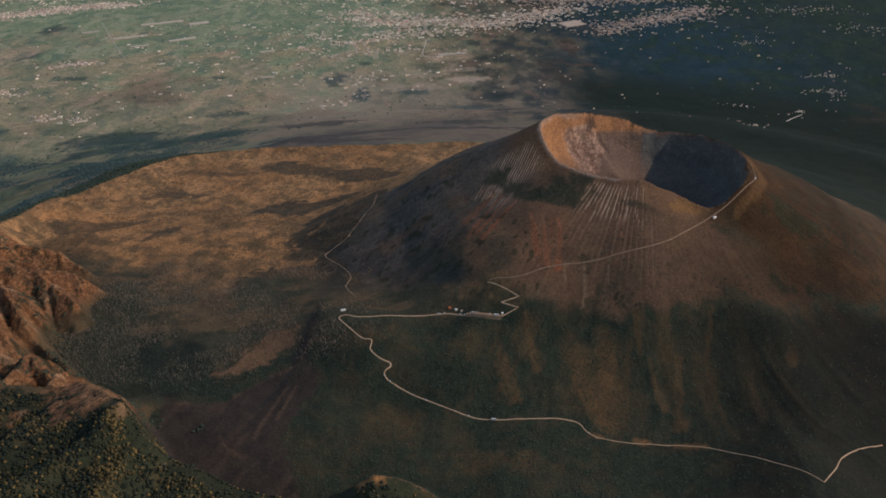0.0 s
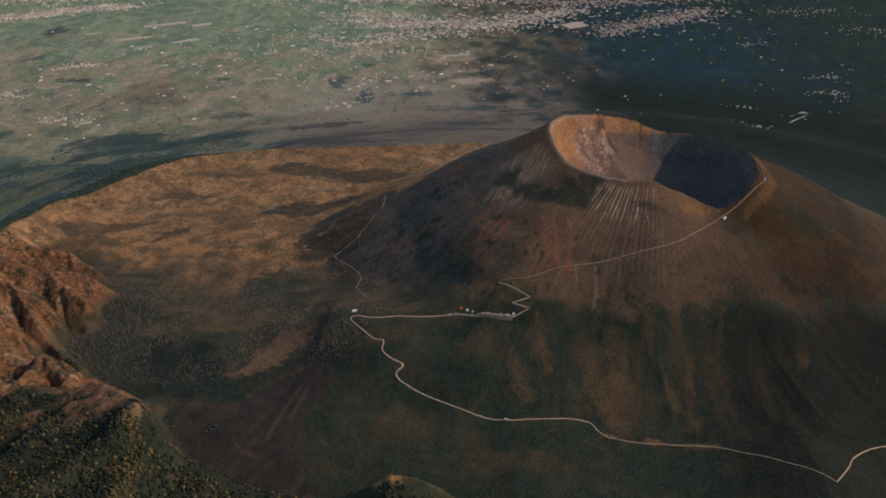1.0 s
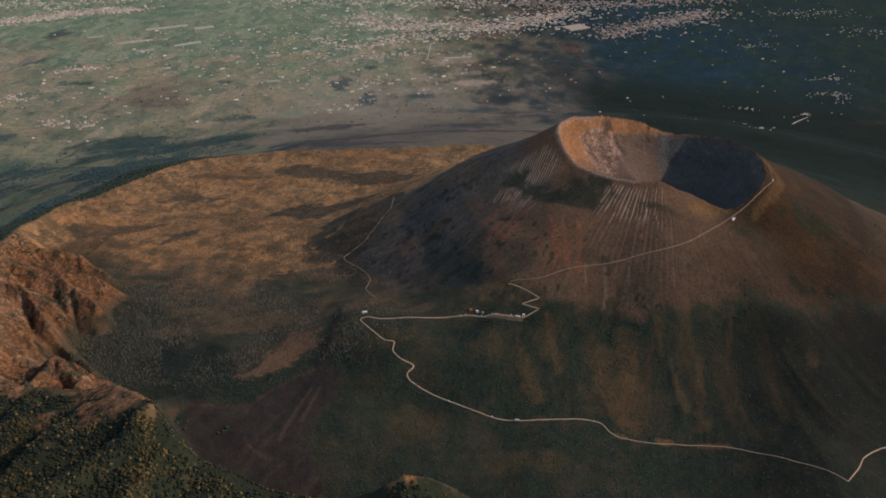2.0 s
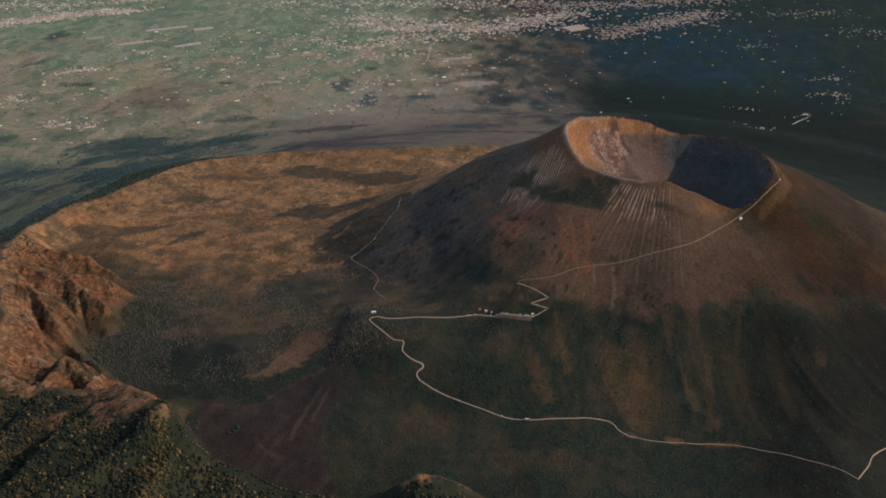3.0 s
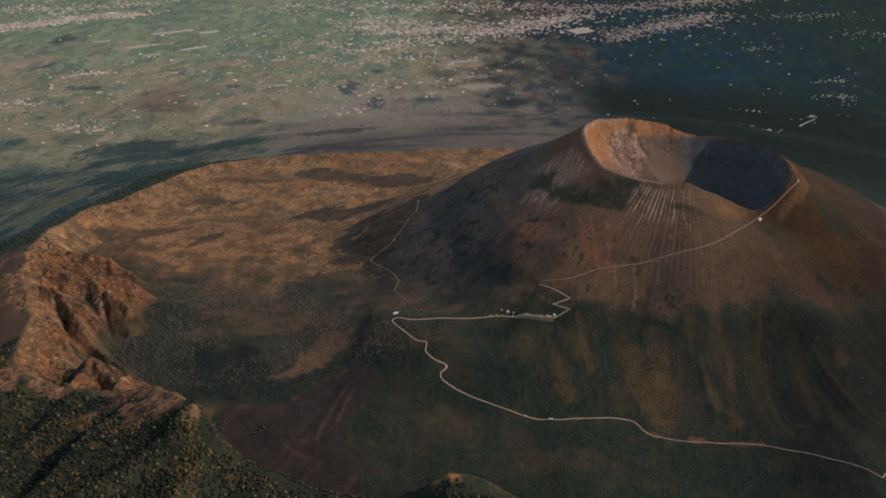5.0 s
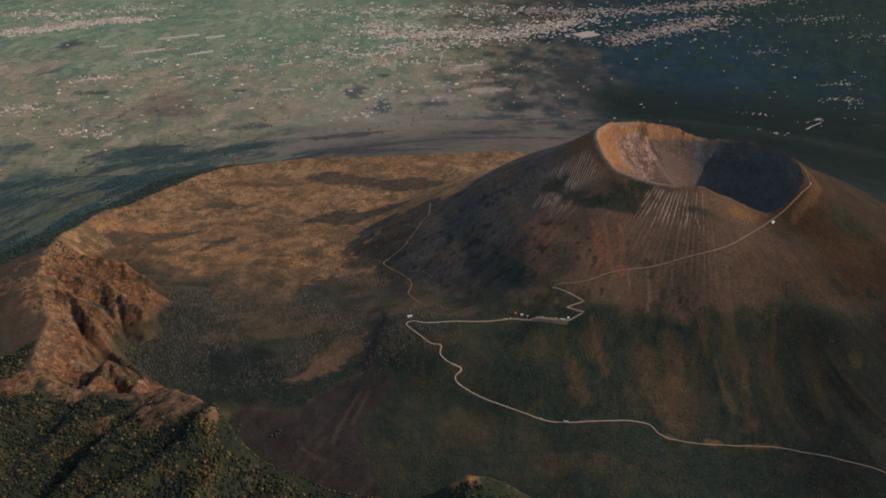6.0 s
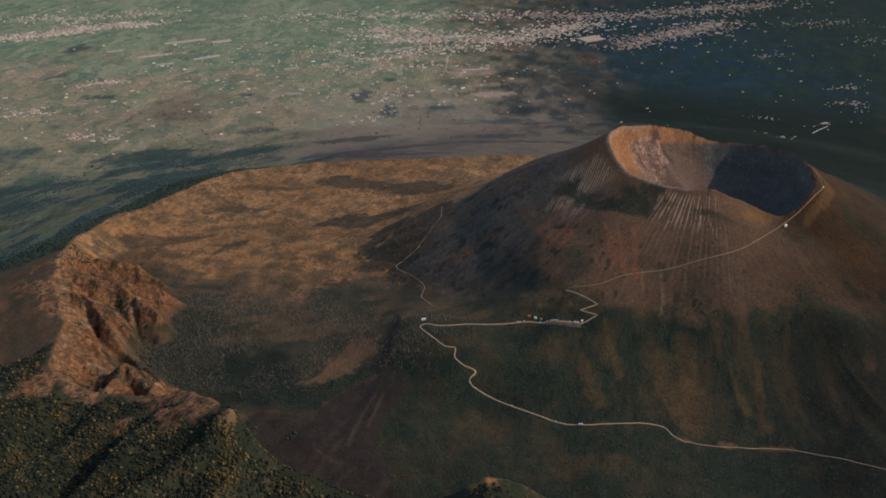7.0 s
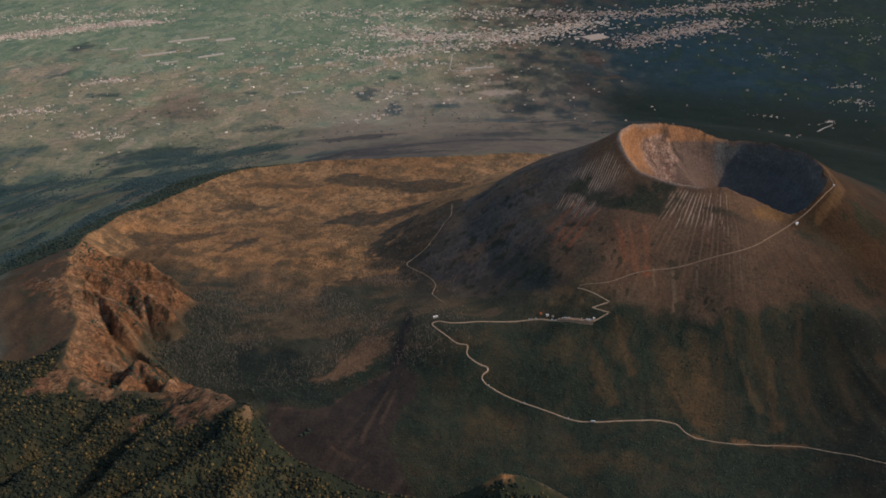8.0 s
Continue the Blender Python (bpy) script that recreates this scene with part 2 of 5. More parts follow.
RIM_Z = [(-180, 556), (-165, 529), (-140, 526), (-100, 527), (-80, 514), (-69, 506), (-61, 497), (-52, 500), (-42, 514), (-32, 523), (0, 527), (25, 524), (45, 521), (65, 520), (75, 524), (85, 531), (92, 536), (100, 541), (110, 545), (138, 557), (160, 564), (174, 565), (180, 556)]


def rounded(table, sigma):
    """A table round the circle, one value for each degree, with its corners rounded off."""
    degrees = np.arange(-180, 181)
    v = np.interp(np.arange(-180, 180), *zip(*table))
    w = np.exp(-0.5 * (np.arange(-30, 31) / sigma) ** 2)
    v = np.convolve(np.concatenate([v[-30:], v, v[:30]]), w / w.sum(), "valid")
    return degrees, np.append(v, v[0])


DEGREES, RIM_R_SMOOTH = rounded(RIM_R, 4.0)
_, RIM_Z_SMOOTH = rounded(RIM_Z, 3.0)


def cone_frame(X, Y):
    dx, dy = X - CRATER[0], Y - CRATER[1]
    turn = np.degrees(np.arctan2(dy, dx))
    d = np.hypot(dx, dy)
    r = np.interp(turn, DEGREES, RIM_R_SMOOTH)
    z = np.interp(turn, DEGREES, RIM_Z_SMOOTH)
    return turn, d, r, z


def cliff_lines(run, down, X, Y):
    """Sharp ribs and ravines that run down from the crest, 0 on the ribs and falling below."""
    bend = 5 * fbm(X, Y, 26, 2, 23)
    return ridged(run + bend, down * 0.22 + 0.3 * bend, 21, 3, 21)


def rim_rough(turn):
    a = np.radians(turn)
    return vnoise(4 + 9 * np.cos(a), 4 + 9 * np.sin(a), 41), vnoise(9 + 26 * np.cos(a), 9 + 26 * np.sin(a), 42)


def height(X, Y, detail=True):
    X, Y = np.asarray(X, float), np.asarray(Y, float)
    far = np.hypot(X - 0, Y - 950)
    low = np.interp(far, [0, 300, 600, 900, 1150, 1370, 1500, 1620, 1780, 2000], [420, 400, 330, 235, 152, 98, 64, 28, 3, 0])
    low = low + 40 * step(0, 700, X) * np.exp(-((far - 1400) / 150) ** 2)
    floor = np.interp(Y, [300, 560, 615, 700, 850, 950, 1050, 1180, 1470, 1800], [350, 352, 356, 366, 380, 388, 392, 370, 350, 345])
    floor = floor + 26 * step(-200, 20, X) * step(1000, 800, Y) * step(690, 765, Y) - 0.22 * np.maximum(0, X - 330)
    d1, s1, (z1, o1), run1 = along(RIDGE, X, Y)
    d2, s2, (z2, o2), _ = along(REAR, X, Y)
    first = d1 <= d2
    d, s = np.where(first, d1, d2), np.where(first, s1, s2)
    zr, o = np.where(first, z1, z2), np.where(first, o1, o2)
    wobble = fbm(X, Y, 60, 3, 3)
    fall = o * d + 0.3 * np.maximum(0, d - 230) * (o < 0.2)
    outer = zr - fall
    inner = zr - (1.15 - 0.93 * step(1000, 1150, Y) + 1.1 * step(-330, -300, X) * step(-60, -90, X) * step(720, 690, Y)) * d * (1 + 0.25 * wobble * step(1150, 1000, Y))
    wall = np.where(s > 0, outer, inner)
    z = np.where(s > 0, smax(wall, low, 20), smax(wall, floor, 12))
    rib = np.full(X.shape, -1e3)
    for line in RIBS:
        dr, _, (zz,), _ = along(line, X, Y)
        rib = np.maximum(rib, zz - 1.5 * dr * (1 + 0.35 * wobble))
    z = smax(z, np.where(s > 0, -1e3, rib), 1.5)
    turn, dc, r, zc = cone_frame(X, Y)
    n1, n2 = rim_rough(turn)
    even = r
    r = r + 2.2 * n1 + 1.2 * n2
    out = dc - r
    reach = np.maximum(0, dc - even - (r - even) * np.exp(-np.maximum(0, dc - even) / 9))
    side = np.interp(reach, [0, 50, 106, 127, 160, 180, 220, 260, 350, 600, 3000], [0, 30, 58, 66, 86, 102, 122, 142, 186, 320, 1700])
    front = np.interp(reach, [0, 70, 110, 150, 200, 260, 350, 600, 3000], [0, 40, 72, 107, 143, 170, 200, 330, 1700])
    facing = step(-140, -112, turn) * step(-62, -84, turn)
    drop = side * (1 - facing) + front * facing
    flank = zc - drop
    base = z
    z = smax(flank, z, 14)
    for x, y, r, h in SWELLS:
        z = z + h * np.exp(-((X - x) ** 2 + (Y - y) ** 2) / (2 * r * r))
    a = np.radians(turn)
    deep = np.maximum(0, 0.8 * (even - dc) + 0.2 * np.maximum(-out, 0))
    inside = zc + 1.5 * n2 * np.exp(-deep / 5) - (1.9 * np.minimum(deep, 15) + 0.85 * np.maximum(0, deep - 15)) - 4 * np.minimum(1, np.maximum(-out, 0) / 6)
    inside = smax(inside, 372 + 0 * inside, 14)
    if detail:
        # erosion of the wall, the flank and the rims
        cone_on = step(-25, 15, flank - base)
        gully = ridged(turn * 0.5 + 3 * vnoise(X / 70, Y / 70, 8), out / 260.0, 4.5, 3, 11)
        fine = ridged(turn * 0.9 + 1.5 * vnoise(X / 30, Y / 30, 9), out / 60.0, 1.6, 2, 12)
        z = z + cone_on * (gully * (3.6 * step(120, 240, out) + 0.4 * step(60, 120, out)) + fine * (0.1 + 0.35 * step(70, 40, out)) * step(2, 30, out))
        steep = step(0.04, 0.35, (np.maximum(wall, rib) - floor) / 60) * (s < 0) * (1 - cone_on) * step(-285, -325, X)
        z = z + steep * ((6.5 * cliff_lines(run1, d1, X, Y) + 3) * (0.45 + 0.55 * step(5, 40, d1)) + 5 * ridged(X, Y, 22, 4, 26) + 2.2 + 1.3 * fbm(X, Y, 9, 3, 22))
        for line in GULLIES:
            dg, sg, (deep,), _ = along(line, X, Y)
            z = z - np.where(s > 0, deep * np.exp(-(dg / np.where(sg > 0, 8.0, 30.0)) ** 1.6), 0)
        for line in CLEFTS:
            dg, _, (deep,), _ = along(line, X, Y)
            z = z - np.where(s < 0, 0.8 * deep * np.exp(-(dg / 3.2) ** 2), 0)
        shoulder = (s > 0) * step(4, 60, d) * (Y < 900) * (X < -60)
        z = z + shoulder * fbm(X, Y, 40, 3, 34) * 2.5
        rough = np.where(far < 1100, 1.0, np.where(far < 1900, 0.7, 0.25))
        z = z + rough * (fbm(X, Y, 60, 6, 50) * 2.4) * (1 - 0.6 * cone_on)
        inside = inside + step(0, 25, -out) * (ridged(turn * 0.22 + 1.5 * vnoise(X / 25, Y / 25, 65), dc / 30, 2.6, 3, 61) * 0.35 + 0.15 + 3.5 * np.exp(-((X - 176) ** 2 + (Y - 1040) ** 2) / 320) * ridged(X, Y, 11, 3, 66) - 3 * np.exp(-((X - 208) ** 2 + (Y - 1056) ** 2) / 16)) + fbm(X, Y, 14, 3, 63) * 0.9
    return np.where(out < 0, inside, z)
# ---- end of shape ----

# ---- the ground ----
def blob(X, Y, x, y, rx, ry, turn=0.0, soft=0.35, ragged=0.5, seed=0):
    """A ragged patch: 1 inside, 0 outside."""
    a = radians(turn)
    u = ((X - x) * math.cos(a) + (Y - y) * math.sin(a)) / rx
    v = (-(X - x) * math.sin(a) + (Y - y) * math.cos(a)) / ry
    d = np.hypot(u, v)
    near = d < 2.2
    d[near] += ragged * 0.5 * fbm(X[near], Y[near], 0.7 * min(rx, ry), 4, seed + 100)
    return 1 - step(1 - soft, 1 + soft, d)


def region(X, Y, points, soft=6.0, ragged=6.0, seed=0):
    """A ragged area inside a closed line: 1 inside, 0 outside."""
    pts = np.array(points, float)
    m = np.zeros(X.shape)
    gap = 3 * soft + 3 * ragged
    near = (X > pts[:, 0].min() - gap) & (X < pts[:, 0].max() + gap) & (Y > pts[:, 1].min() - gap) & (Y < pts[:, 1].max() + gap)
    x, y = X[near], Y[near]
    d = along(list(points) + [points[0]], x, y)[0]
    within = np.zeros(x.shape, bool)
    for a, b in zip(pts, np.roll(pts, -1, 0)):
        crosses = (a[1] > y) != (b[1] > y)
        within ^= crosses & (x < a[0] + (b[0] - a[0]) * (y - a[1]) / np.where(b[1] == a[1], 1e-9, b[1] - a[1]))
    m[near] = step(-soft, soft, np.where(within, d, -d) + ragged * (0.8 * fbm(x, y, 4 * ragged + 4, 3, seed + 300) + 0.9 * fbm(x, y * 1.6, 1.1 * ragged + 2, 4, seed + 330)))
    return m


def streak(X, Y, points, wide0, wide1, seed=0):
    """A band along a line that widens from one end to the other, frayed at its sides."""
    pts = [(x, y, i / (len(points) - 1)) for i, (x, y) in enumerate(points)]
    m = np.zeros(X.shape)
    p = np.array(points, float)
    gap = 4 * max(wide0, wide1)
    near = (X > p[:, 0].min() - gap) & (X < p[:, 0].max() + gap) & (Y > p[:, 1].min() - gap) & (Y < p[:, 1].max() + gap)
    d, _, (k,), _ = along(pts, X[near], Y[near])
    w = wide0 + (wide1 - wide0) * k
    m[near] = step(1.35, 0.55, d / w + 0.4 * fbm(X[near], Y[near], 5, 3, seed + 400))
    return m


def over(colour, mask, tint):
    m = np.clip(mask, 0, 1)[..., None]
    return colour * (1 - m) + np.array(tint) * m


SCRUB, BROWN, TAN = (0.10, 0.073, 0.042), (0.32, 0.163, 0.072), (0.42, 0.24, 0.115)
WOOD, DEEP, HEATH = (0.025, 0.033, 0.023), (0.019, 0.024, 0.019), (0.052, 0.041, 0.025)
ASH, LAVA, RED = (0.118, 0.07, 0.043), (0.037, 0.030, 0.025), (0.20, 0.078, 0.042)
ROCK, PALE, DIM_ORANGE = (0.23, 0.11, 0.053), (0.36, 0.27, 0.22), (0.05, 0.028, 0.0145)
# the first two colours hold some haze, the last the shade of the south
HAZY_MEADOW, FARM, DRY, SHADED_PLAIN = (0.205, 0.247, 0.176), (0.268, 0.243, 0.176), (0.20, 0.152, 0.112), (0.0105, 0.0255, 0.026)
UMBER, BLUISH = (0.085, 0.067, 0.055), (0.064, 0.102, 0.10)


def land_cover(X, Y, Z, slope):
    """Base colours with painted shade and haze, farmland share, tree density of the land."""
    turn, dc, r, zc = cone_frame(X, Y)
    n1, n2 = rim_rough(turn)
    out = dc - (r + 2.2 * n1 + 1.2 * n2)
    d1, s1, _, run = along(RIDGE, X, Y)
    d2, s2, _, _ = along(REAR, X, Y)
    outside = np.where(d1 <= d2, s1, s2) > 0
    edge = np.minimum(d1, d2)
    far = np.hypot(X, Y - 950)
    rag = fbm(X, Y, 90, 5, 71)
    fine = fbm(X, Y, 18, 4, 72)
    one = np.ones(X.shape)
    # the plain: green farmland, dry towards the mountain, shade painted over the south
    c = one[..., None] * np.array(FARM)
    # far green fields, paled and blued in the colour for distance haze
    c = over(c, step(3000, 3600, Y + 500 * rag) * step(600, -300, X), HAZY_MEADOW)
    patch = fbm(X, Y * 0.6, 110, 5, 75)
    mosaic = fbm(X, Y * 0.6, 42, 4, 131)
    c = over(c, 0.85 * step(2950, 2250, Y + 250 * rag) * step(-1050, -550, X + 150 * rag), DRY)
    c = over(c, 0.6 * step(2750, 2200, Y + 300 * rag) * step(-600, -1000, X), (0.12, 0.135, 0.088))
    # woods and clearings at the foot of the mountain, blued for distance haze
    grove = step(2520, 2250, Y + 260 * rag + 140 * patch) * step(-380, -760, X + 0.25 * (Y - 2000) + 130 * patch) * step(-0.35, 0.25, patch + 0.4 * mosaic + 0.1)
    c = over(c, 0.8 * grove, BLUISH)
    c = over(c, blob(X, Y, -1060, 2820, 150, 160, 0, 0.6, 1.1, 3) * 0.65, (0.15, 0.108, 0.09))
    # brown country that darkens southward, where shade is put into the colour
    brown = step(-350, 330, X + 150 * rag + 110 * patch)
    c = over(c, 0.6 * brown, UMBER)
    drift = fbm(X, Y * 0.8, 75, 5, 167)
    c = over(c, brown * 0.7 * step(0.0, 0.4, mosaic), (0.05, 0.05, 0.046))
    c = over(c, brown * 0.6 * step(0.15, 0.45, drift), (0.042, 0.048, 0.05))
    c = over(c, brown * 0.5 * step(0.3, 0.6, -drift) * step(700, 350, X), (0.15, 0.105, 0.078))
    c = over(c, brown * 0.6 * step(0.3, 0.65, -mosaic + 0.4 * patch) * step(650, 300, X), (0.19, 0.135, 0.098))
    # shade over the south and a bluish haze, both put into the colour
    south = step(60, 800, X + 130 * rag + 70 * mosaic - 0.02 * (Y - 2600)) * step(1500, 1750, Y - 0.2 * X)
    c = over(c, south * 0.95, SHADED_PLAIN)
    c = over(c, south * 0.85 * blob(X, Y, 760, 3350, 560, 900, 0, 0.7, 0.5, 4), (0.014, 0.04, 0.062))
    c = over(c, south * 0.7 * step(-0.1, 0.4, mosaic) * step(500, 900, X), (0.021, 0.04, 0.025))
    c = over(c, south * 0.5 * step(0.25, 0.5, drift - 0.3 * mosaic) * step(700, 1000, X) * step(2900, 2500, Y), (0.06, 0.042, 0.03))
    c = over(c, 0.6 * step(0.25, 0.7, patch + 0.3 * mosaic) * step(250, 450, X) * step(900, 600, X) * step(2600, 2900, Y), (0.085, 0.056, 0.044))
    for i, (x, y, a, b) in enumerate([(552, 2836, 26, 16), (498, 3090, 40, 14), (470, 3010, 20, 12), (1075, 2330, 80, 40), (1290, 2480, 60, 22)]):
        c = over(c, blob(X, Y, x, y, a, b, 0, 0.4, 0.9, 160 + i) * 0.8, (0.11, 0.07, 0.05))
    for i, (x, y, a, b) in enumerate([(-392, 2965, 40, 70), (-285, 2790, 26, 80), (-110, 2820, 40, 50), (60, 2560, 60, 40), (-1700, 3735, 50, 70), (-1640, 3330, 40, 60), (-700, 2620, 60, 30), (-1344, 3029, 60, 22), (-300, 3150, 30, 18), (-820, 3010, 26, 20)]):
        c = over(c, blob(X, Y, x, y, a, b, 0, 0.35, 1.0, 5 + i) * 0.85, (0.06, 0.085, 0.085))
    for i, (x, y, a, b, k) in enumerate([(80, 2945, 75, 34, 1.0), (-60, 2990, 80, 25, .7), (60, 3060, 60, 22, .6), (30, 3240, 90, 60, .6), (-110, 2860, 90, 40, .5), (-1737, 3371, 120, 110, .8), (-1414, 3195, 90, 35, .6), (-1110, 3800, 55, 25, .7)]):
        c = over(c, blob(X, Y, x, y, a, b, 0, 0.25, 0.7, 25 + i) * k, (0.34, 0.27, 0.21))
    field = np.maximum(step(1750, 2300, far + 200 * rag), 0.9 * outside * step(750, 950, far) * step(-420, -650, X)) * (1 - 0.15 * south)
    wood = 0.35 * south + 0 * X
    # outer slopes of the mountain
    flank = step(1750, 1150, far + 380 * rag) * step(-420, -650, X) + step(1350, 1050, far + 80 * rag) * step(-650, -420, X)
    flank = np.clip(flank, 0, 1) * (0.2 + 0.8 * step(-0.5, 0.1, fbm(X, Y, 140, 4, 89) + 2.0 * step(1300, 900, far)))
    c = over(c, flank * 0.7, (0.13, 0.15, 0.105))
    grown = fbm(X, Y * 0.45, 95, 5, 144)
    # woods on the slope, with the blue of haze put into their colour
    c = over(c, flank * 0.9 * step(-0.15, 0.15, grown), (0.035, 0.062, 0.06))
    c = over(c, flank * 0.7 * step(0.2, 0.4, -grown + 0.2 * fine) * step(500, 200, X), (0.15, 0.15, 0.092))
    c = over(c, flank * step(0.15, 0.6, rag) * 0.6, (0.13, 0.12, 0.08))
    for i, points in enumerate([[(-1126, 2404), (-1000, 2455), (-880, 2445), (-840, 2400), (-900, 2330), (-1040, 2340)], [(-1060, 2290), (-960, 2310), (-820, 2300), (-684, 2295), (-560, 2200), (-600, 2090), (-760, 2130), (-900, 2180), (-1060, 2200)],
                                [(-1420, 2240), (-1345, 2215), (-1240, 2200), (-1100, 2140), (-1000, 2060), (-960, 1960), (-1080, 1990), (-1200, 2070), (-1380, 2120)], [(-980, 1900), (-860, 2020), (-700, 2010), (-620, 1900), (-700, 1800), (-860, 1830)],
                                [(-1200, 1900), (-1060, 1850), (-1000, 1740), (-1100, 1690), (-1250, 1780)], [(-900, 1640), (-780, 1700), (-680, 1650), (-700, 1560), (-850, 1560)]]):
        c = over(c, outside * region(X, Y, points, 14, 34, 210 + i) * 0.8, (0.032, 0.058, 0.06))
    # right-hand outer slope, darkened in its colour like the southern plain
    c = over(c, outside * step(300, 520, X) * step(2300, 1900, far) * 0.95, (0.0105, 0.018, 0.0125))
    wood = np.maximum(wood, flank * outside * 0.5)
    for i, (x, y, a, b) in enumerate([(-650, 1412, 70, 20), (-760, 1500, 60, 22), (-900, 1640, 80, 24), (-1050, 1700, 70, 22), (-800, 1800, 60, 24), (-1220, 2120, 60, 22)]):
        c = over(c, blob(X, Y, x, y, a, b, 10, 0.5, 1.2, 170 + i) * outside * 0.8, (0.19, 0.15, 0.105))
    rear = step(1440, 1540, Y) * step(2300, 2000, Y + 150 * rag) * step(-500, -250, X)
    c = over(c, rear * 0.75 * step(500, 250, X), (0.135, 0.098, 0.082))
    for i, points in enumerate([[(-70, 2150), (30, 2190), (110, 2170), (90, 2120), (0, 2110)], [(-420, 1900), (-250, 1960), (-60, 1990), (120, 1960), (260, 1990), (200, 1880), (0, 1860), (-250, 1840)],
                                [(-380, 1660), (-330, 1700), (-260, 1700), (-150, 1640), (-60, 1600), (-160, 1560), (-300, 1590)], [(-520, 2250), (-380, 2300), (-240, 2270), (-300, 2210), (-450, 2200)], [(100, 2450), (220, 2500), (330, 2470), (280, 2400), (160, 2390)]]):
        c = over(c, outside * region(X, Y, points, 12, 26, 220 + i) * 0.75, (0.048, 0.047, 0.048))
    # inside the caldera
    c_in = one[..., None] * np.array(BROWN)
    c_in = over(c_in, 0.4 * step(-0.2, 0.7, rag), TAN)
    c_in = over(c_in, 0.3 * step(0.1, 0.55, fbm(X, Y * 0.8, 60, 6, 73)), SCRUB)
    c_in = over(c_in, 0.3 * step(0.0, 0.6, fine), HEATH)
    c_in = over(c_in, 0.55 * step(0.15, 0.5, fbm(X, Y * 0.8, 15, 4, 132)), (0.075, 0.06, 0.036))
    lean = vnoise((X - 0.35 * Y) / 50, (Y + 0.35 * X) / 9, 181) + 0.5 * fine
    c_in = over(c_in, 0.55 * step(0.15, 0.55, lean) * step(1150, 990, Y), (0.07, 0.058, 0.036))
    tufty = 0.7 * vnoise(X / 4.0 + 0.8 * fine, Y / 4.2, 161) + 0.75 * vnoise(X / 2.0, Y / 2.6, 162)
    c_in = over(c_in, 0.6 * step(0.4, 0.75, tufty + 0.5 * rag), (0.085, 0.063, 0.038))
    c_in = over(c_in, 0.35 * step(0.5, 0.8, -tufty + 0.2 * rag), (0.43, 0.25, 0.125))
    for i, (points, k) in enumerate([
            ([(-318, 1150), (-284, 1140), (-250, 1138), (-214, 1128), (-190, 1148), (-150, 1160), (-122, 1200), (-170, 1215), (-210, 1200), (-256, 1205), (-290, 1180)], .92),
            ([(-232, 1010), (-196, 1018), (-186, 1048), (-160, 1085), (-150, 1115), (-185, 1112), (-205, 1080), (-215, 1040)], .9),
            # dark strip on the hill, its shadow put into the colour
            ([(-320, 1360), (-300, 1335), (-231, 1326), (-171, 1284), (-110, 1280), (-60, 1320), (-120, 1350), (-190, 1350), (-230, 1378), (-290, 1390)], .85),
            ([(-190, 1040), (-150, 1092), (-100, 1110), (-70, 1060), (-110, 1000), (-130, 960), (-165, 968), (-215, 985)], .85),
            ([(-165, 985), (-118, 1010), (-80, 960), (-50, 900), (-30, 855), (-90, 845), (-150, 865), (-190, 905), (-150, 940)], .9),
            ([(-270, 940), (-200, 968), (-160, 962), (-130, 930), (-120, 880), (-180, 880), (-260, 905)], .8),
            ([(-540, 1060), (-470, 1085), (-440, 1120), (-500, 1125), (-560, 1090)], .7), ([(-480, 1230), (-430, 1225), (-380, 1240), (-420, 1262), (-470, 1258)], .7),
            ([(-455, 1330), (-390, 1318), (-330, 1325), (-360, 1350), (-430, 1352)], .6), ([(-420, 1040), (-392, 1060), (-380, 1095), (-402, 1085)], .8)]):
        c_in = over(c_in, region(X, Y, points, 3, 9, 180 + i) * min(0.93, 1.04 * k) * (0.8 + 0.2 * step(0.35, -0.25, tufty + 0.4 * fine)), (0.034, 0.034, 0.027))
    c_in = over(c_in, blob(X, Y, -330, 1350, 120, 28, 0, 0.4, 0.9, 41) * 0.3, SCRUB)
    c_in = over(c_in, blob(X, Y, -520, 1000, 40, 70, 0, 0.4, 0.9, 43) * 0.7, HEATH)
    grey = step(925, 865, Y + 0.12 * X + 45 * rag) * step(60, -40, X)
    c_in = over(c_in, grey, (0.052, 0.049, 0.033))
    c_in = over(c_in, grey * step(0.1, 0.5, fbm(X, Y * 3, 70, 4, 79)) * 0.6, (0.125, 0.08, 0.045))
    green = step(830, 770, Y - 0.12 * (X + 200) + 22 * rag)
    c_in = over(c_in, green, WOOD)
    c_in = over(c_in, green * 0.6 * step(0.3, 0.7, vnoise(X / 3.2, Y / 4.5, 164) + 0.5 * vnoise(X / 1.9, Y / 2.4, 165)), (0.013, 0.017, 0.013))
    c_in = over(c_in, green * step(0.1, 0.6, fbm(X, Y, 45, 5, 74)) * 0.45, HEATH)
    c_in = over(c_in, green * step(0.15, 0.6, fbm(X, Y, 13, 4, 141)) * 0.4, (0.062, 0.045, 0.026))
    c_in = over(c_in, blob(X, Y, -330, 775, 120, 42, -25, 0.4, 0.9, 44), DEEP)
    c_in = over(c_in, blob(X, Y, -405, 835, 30, 90, 10, 0.5, 0.9, 139) * 0.85, (0.03, 0.036, 0.024))
    c_in = over(c_in, grey * 0.6 * step(0.05, 0.4, fbm(X, Y * 2.5, 45, 4, 140)), (0.03, 0.034, 0.023))
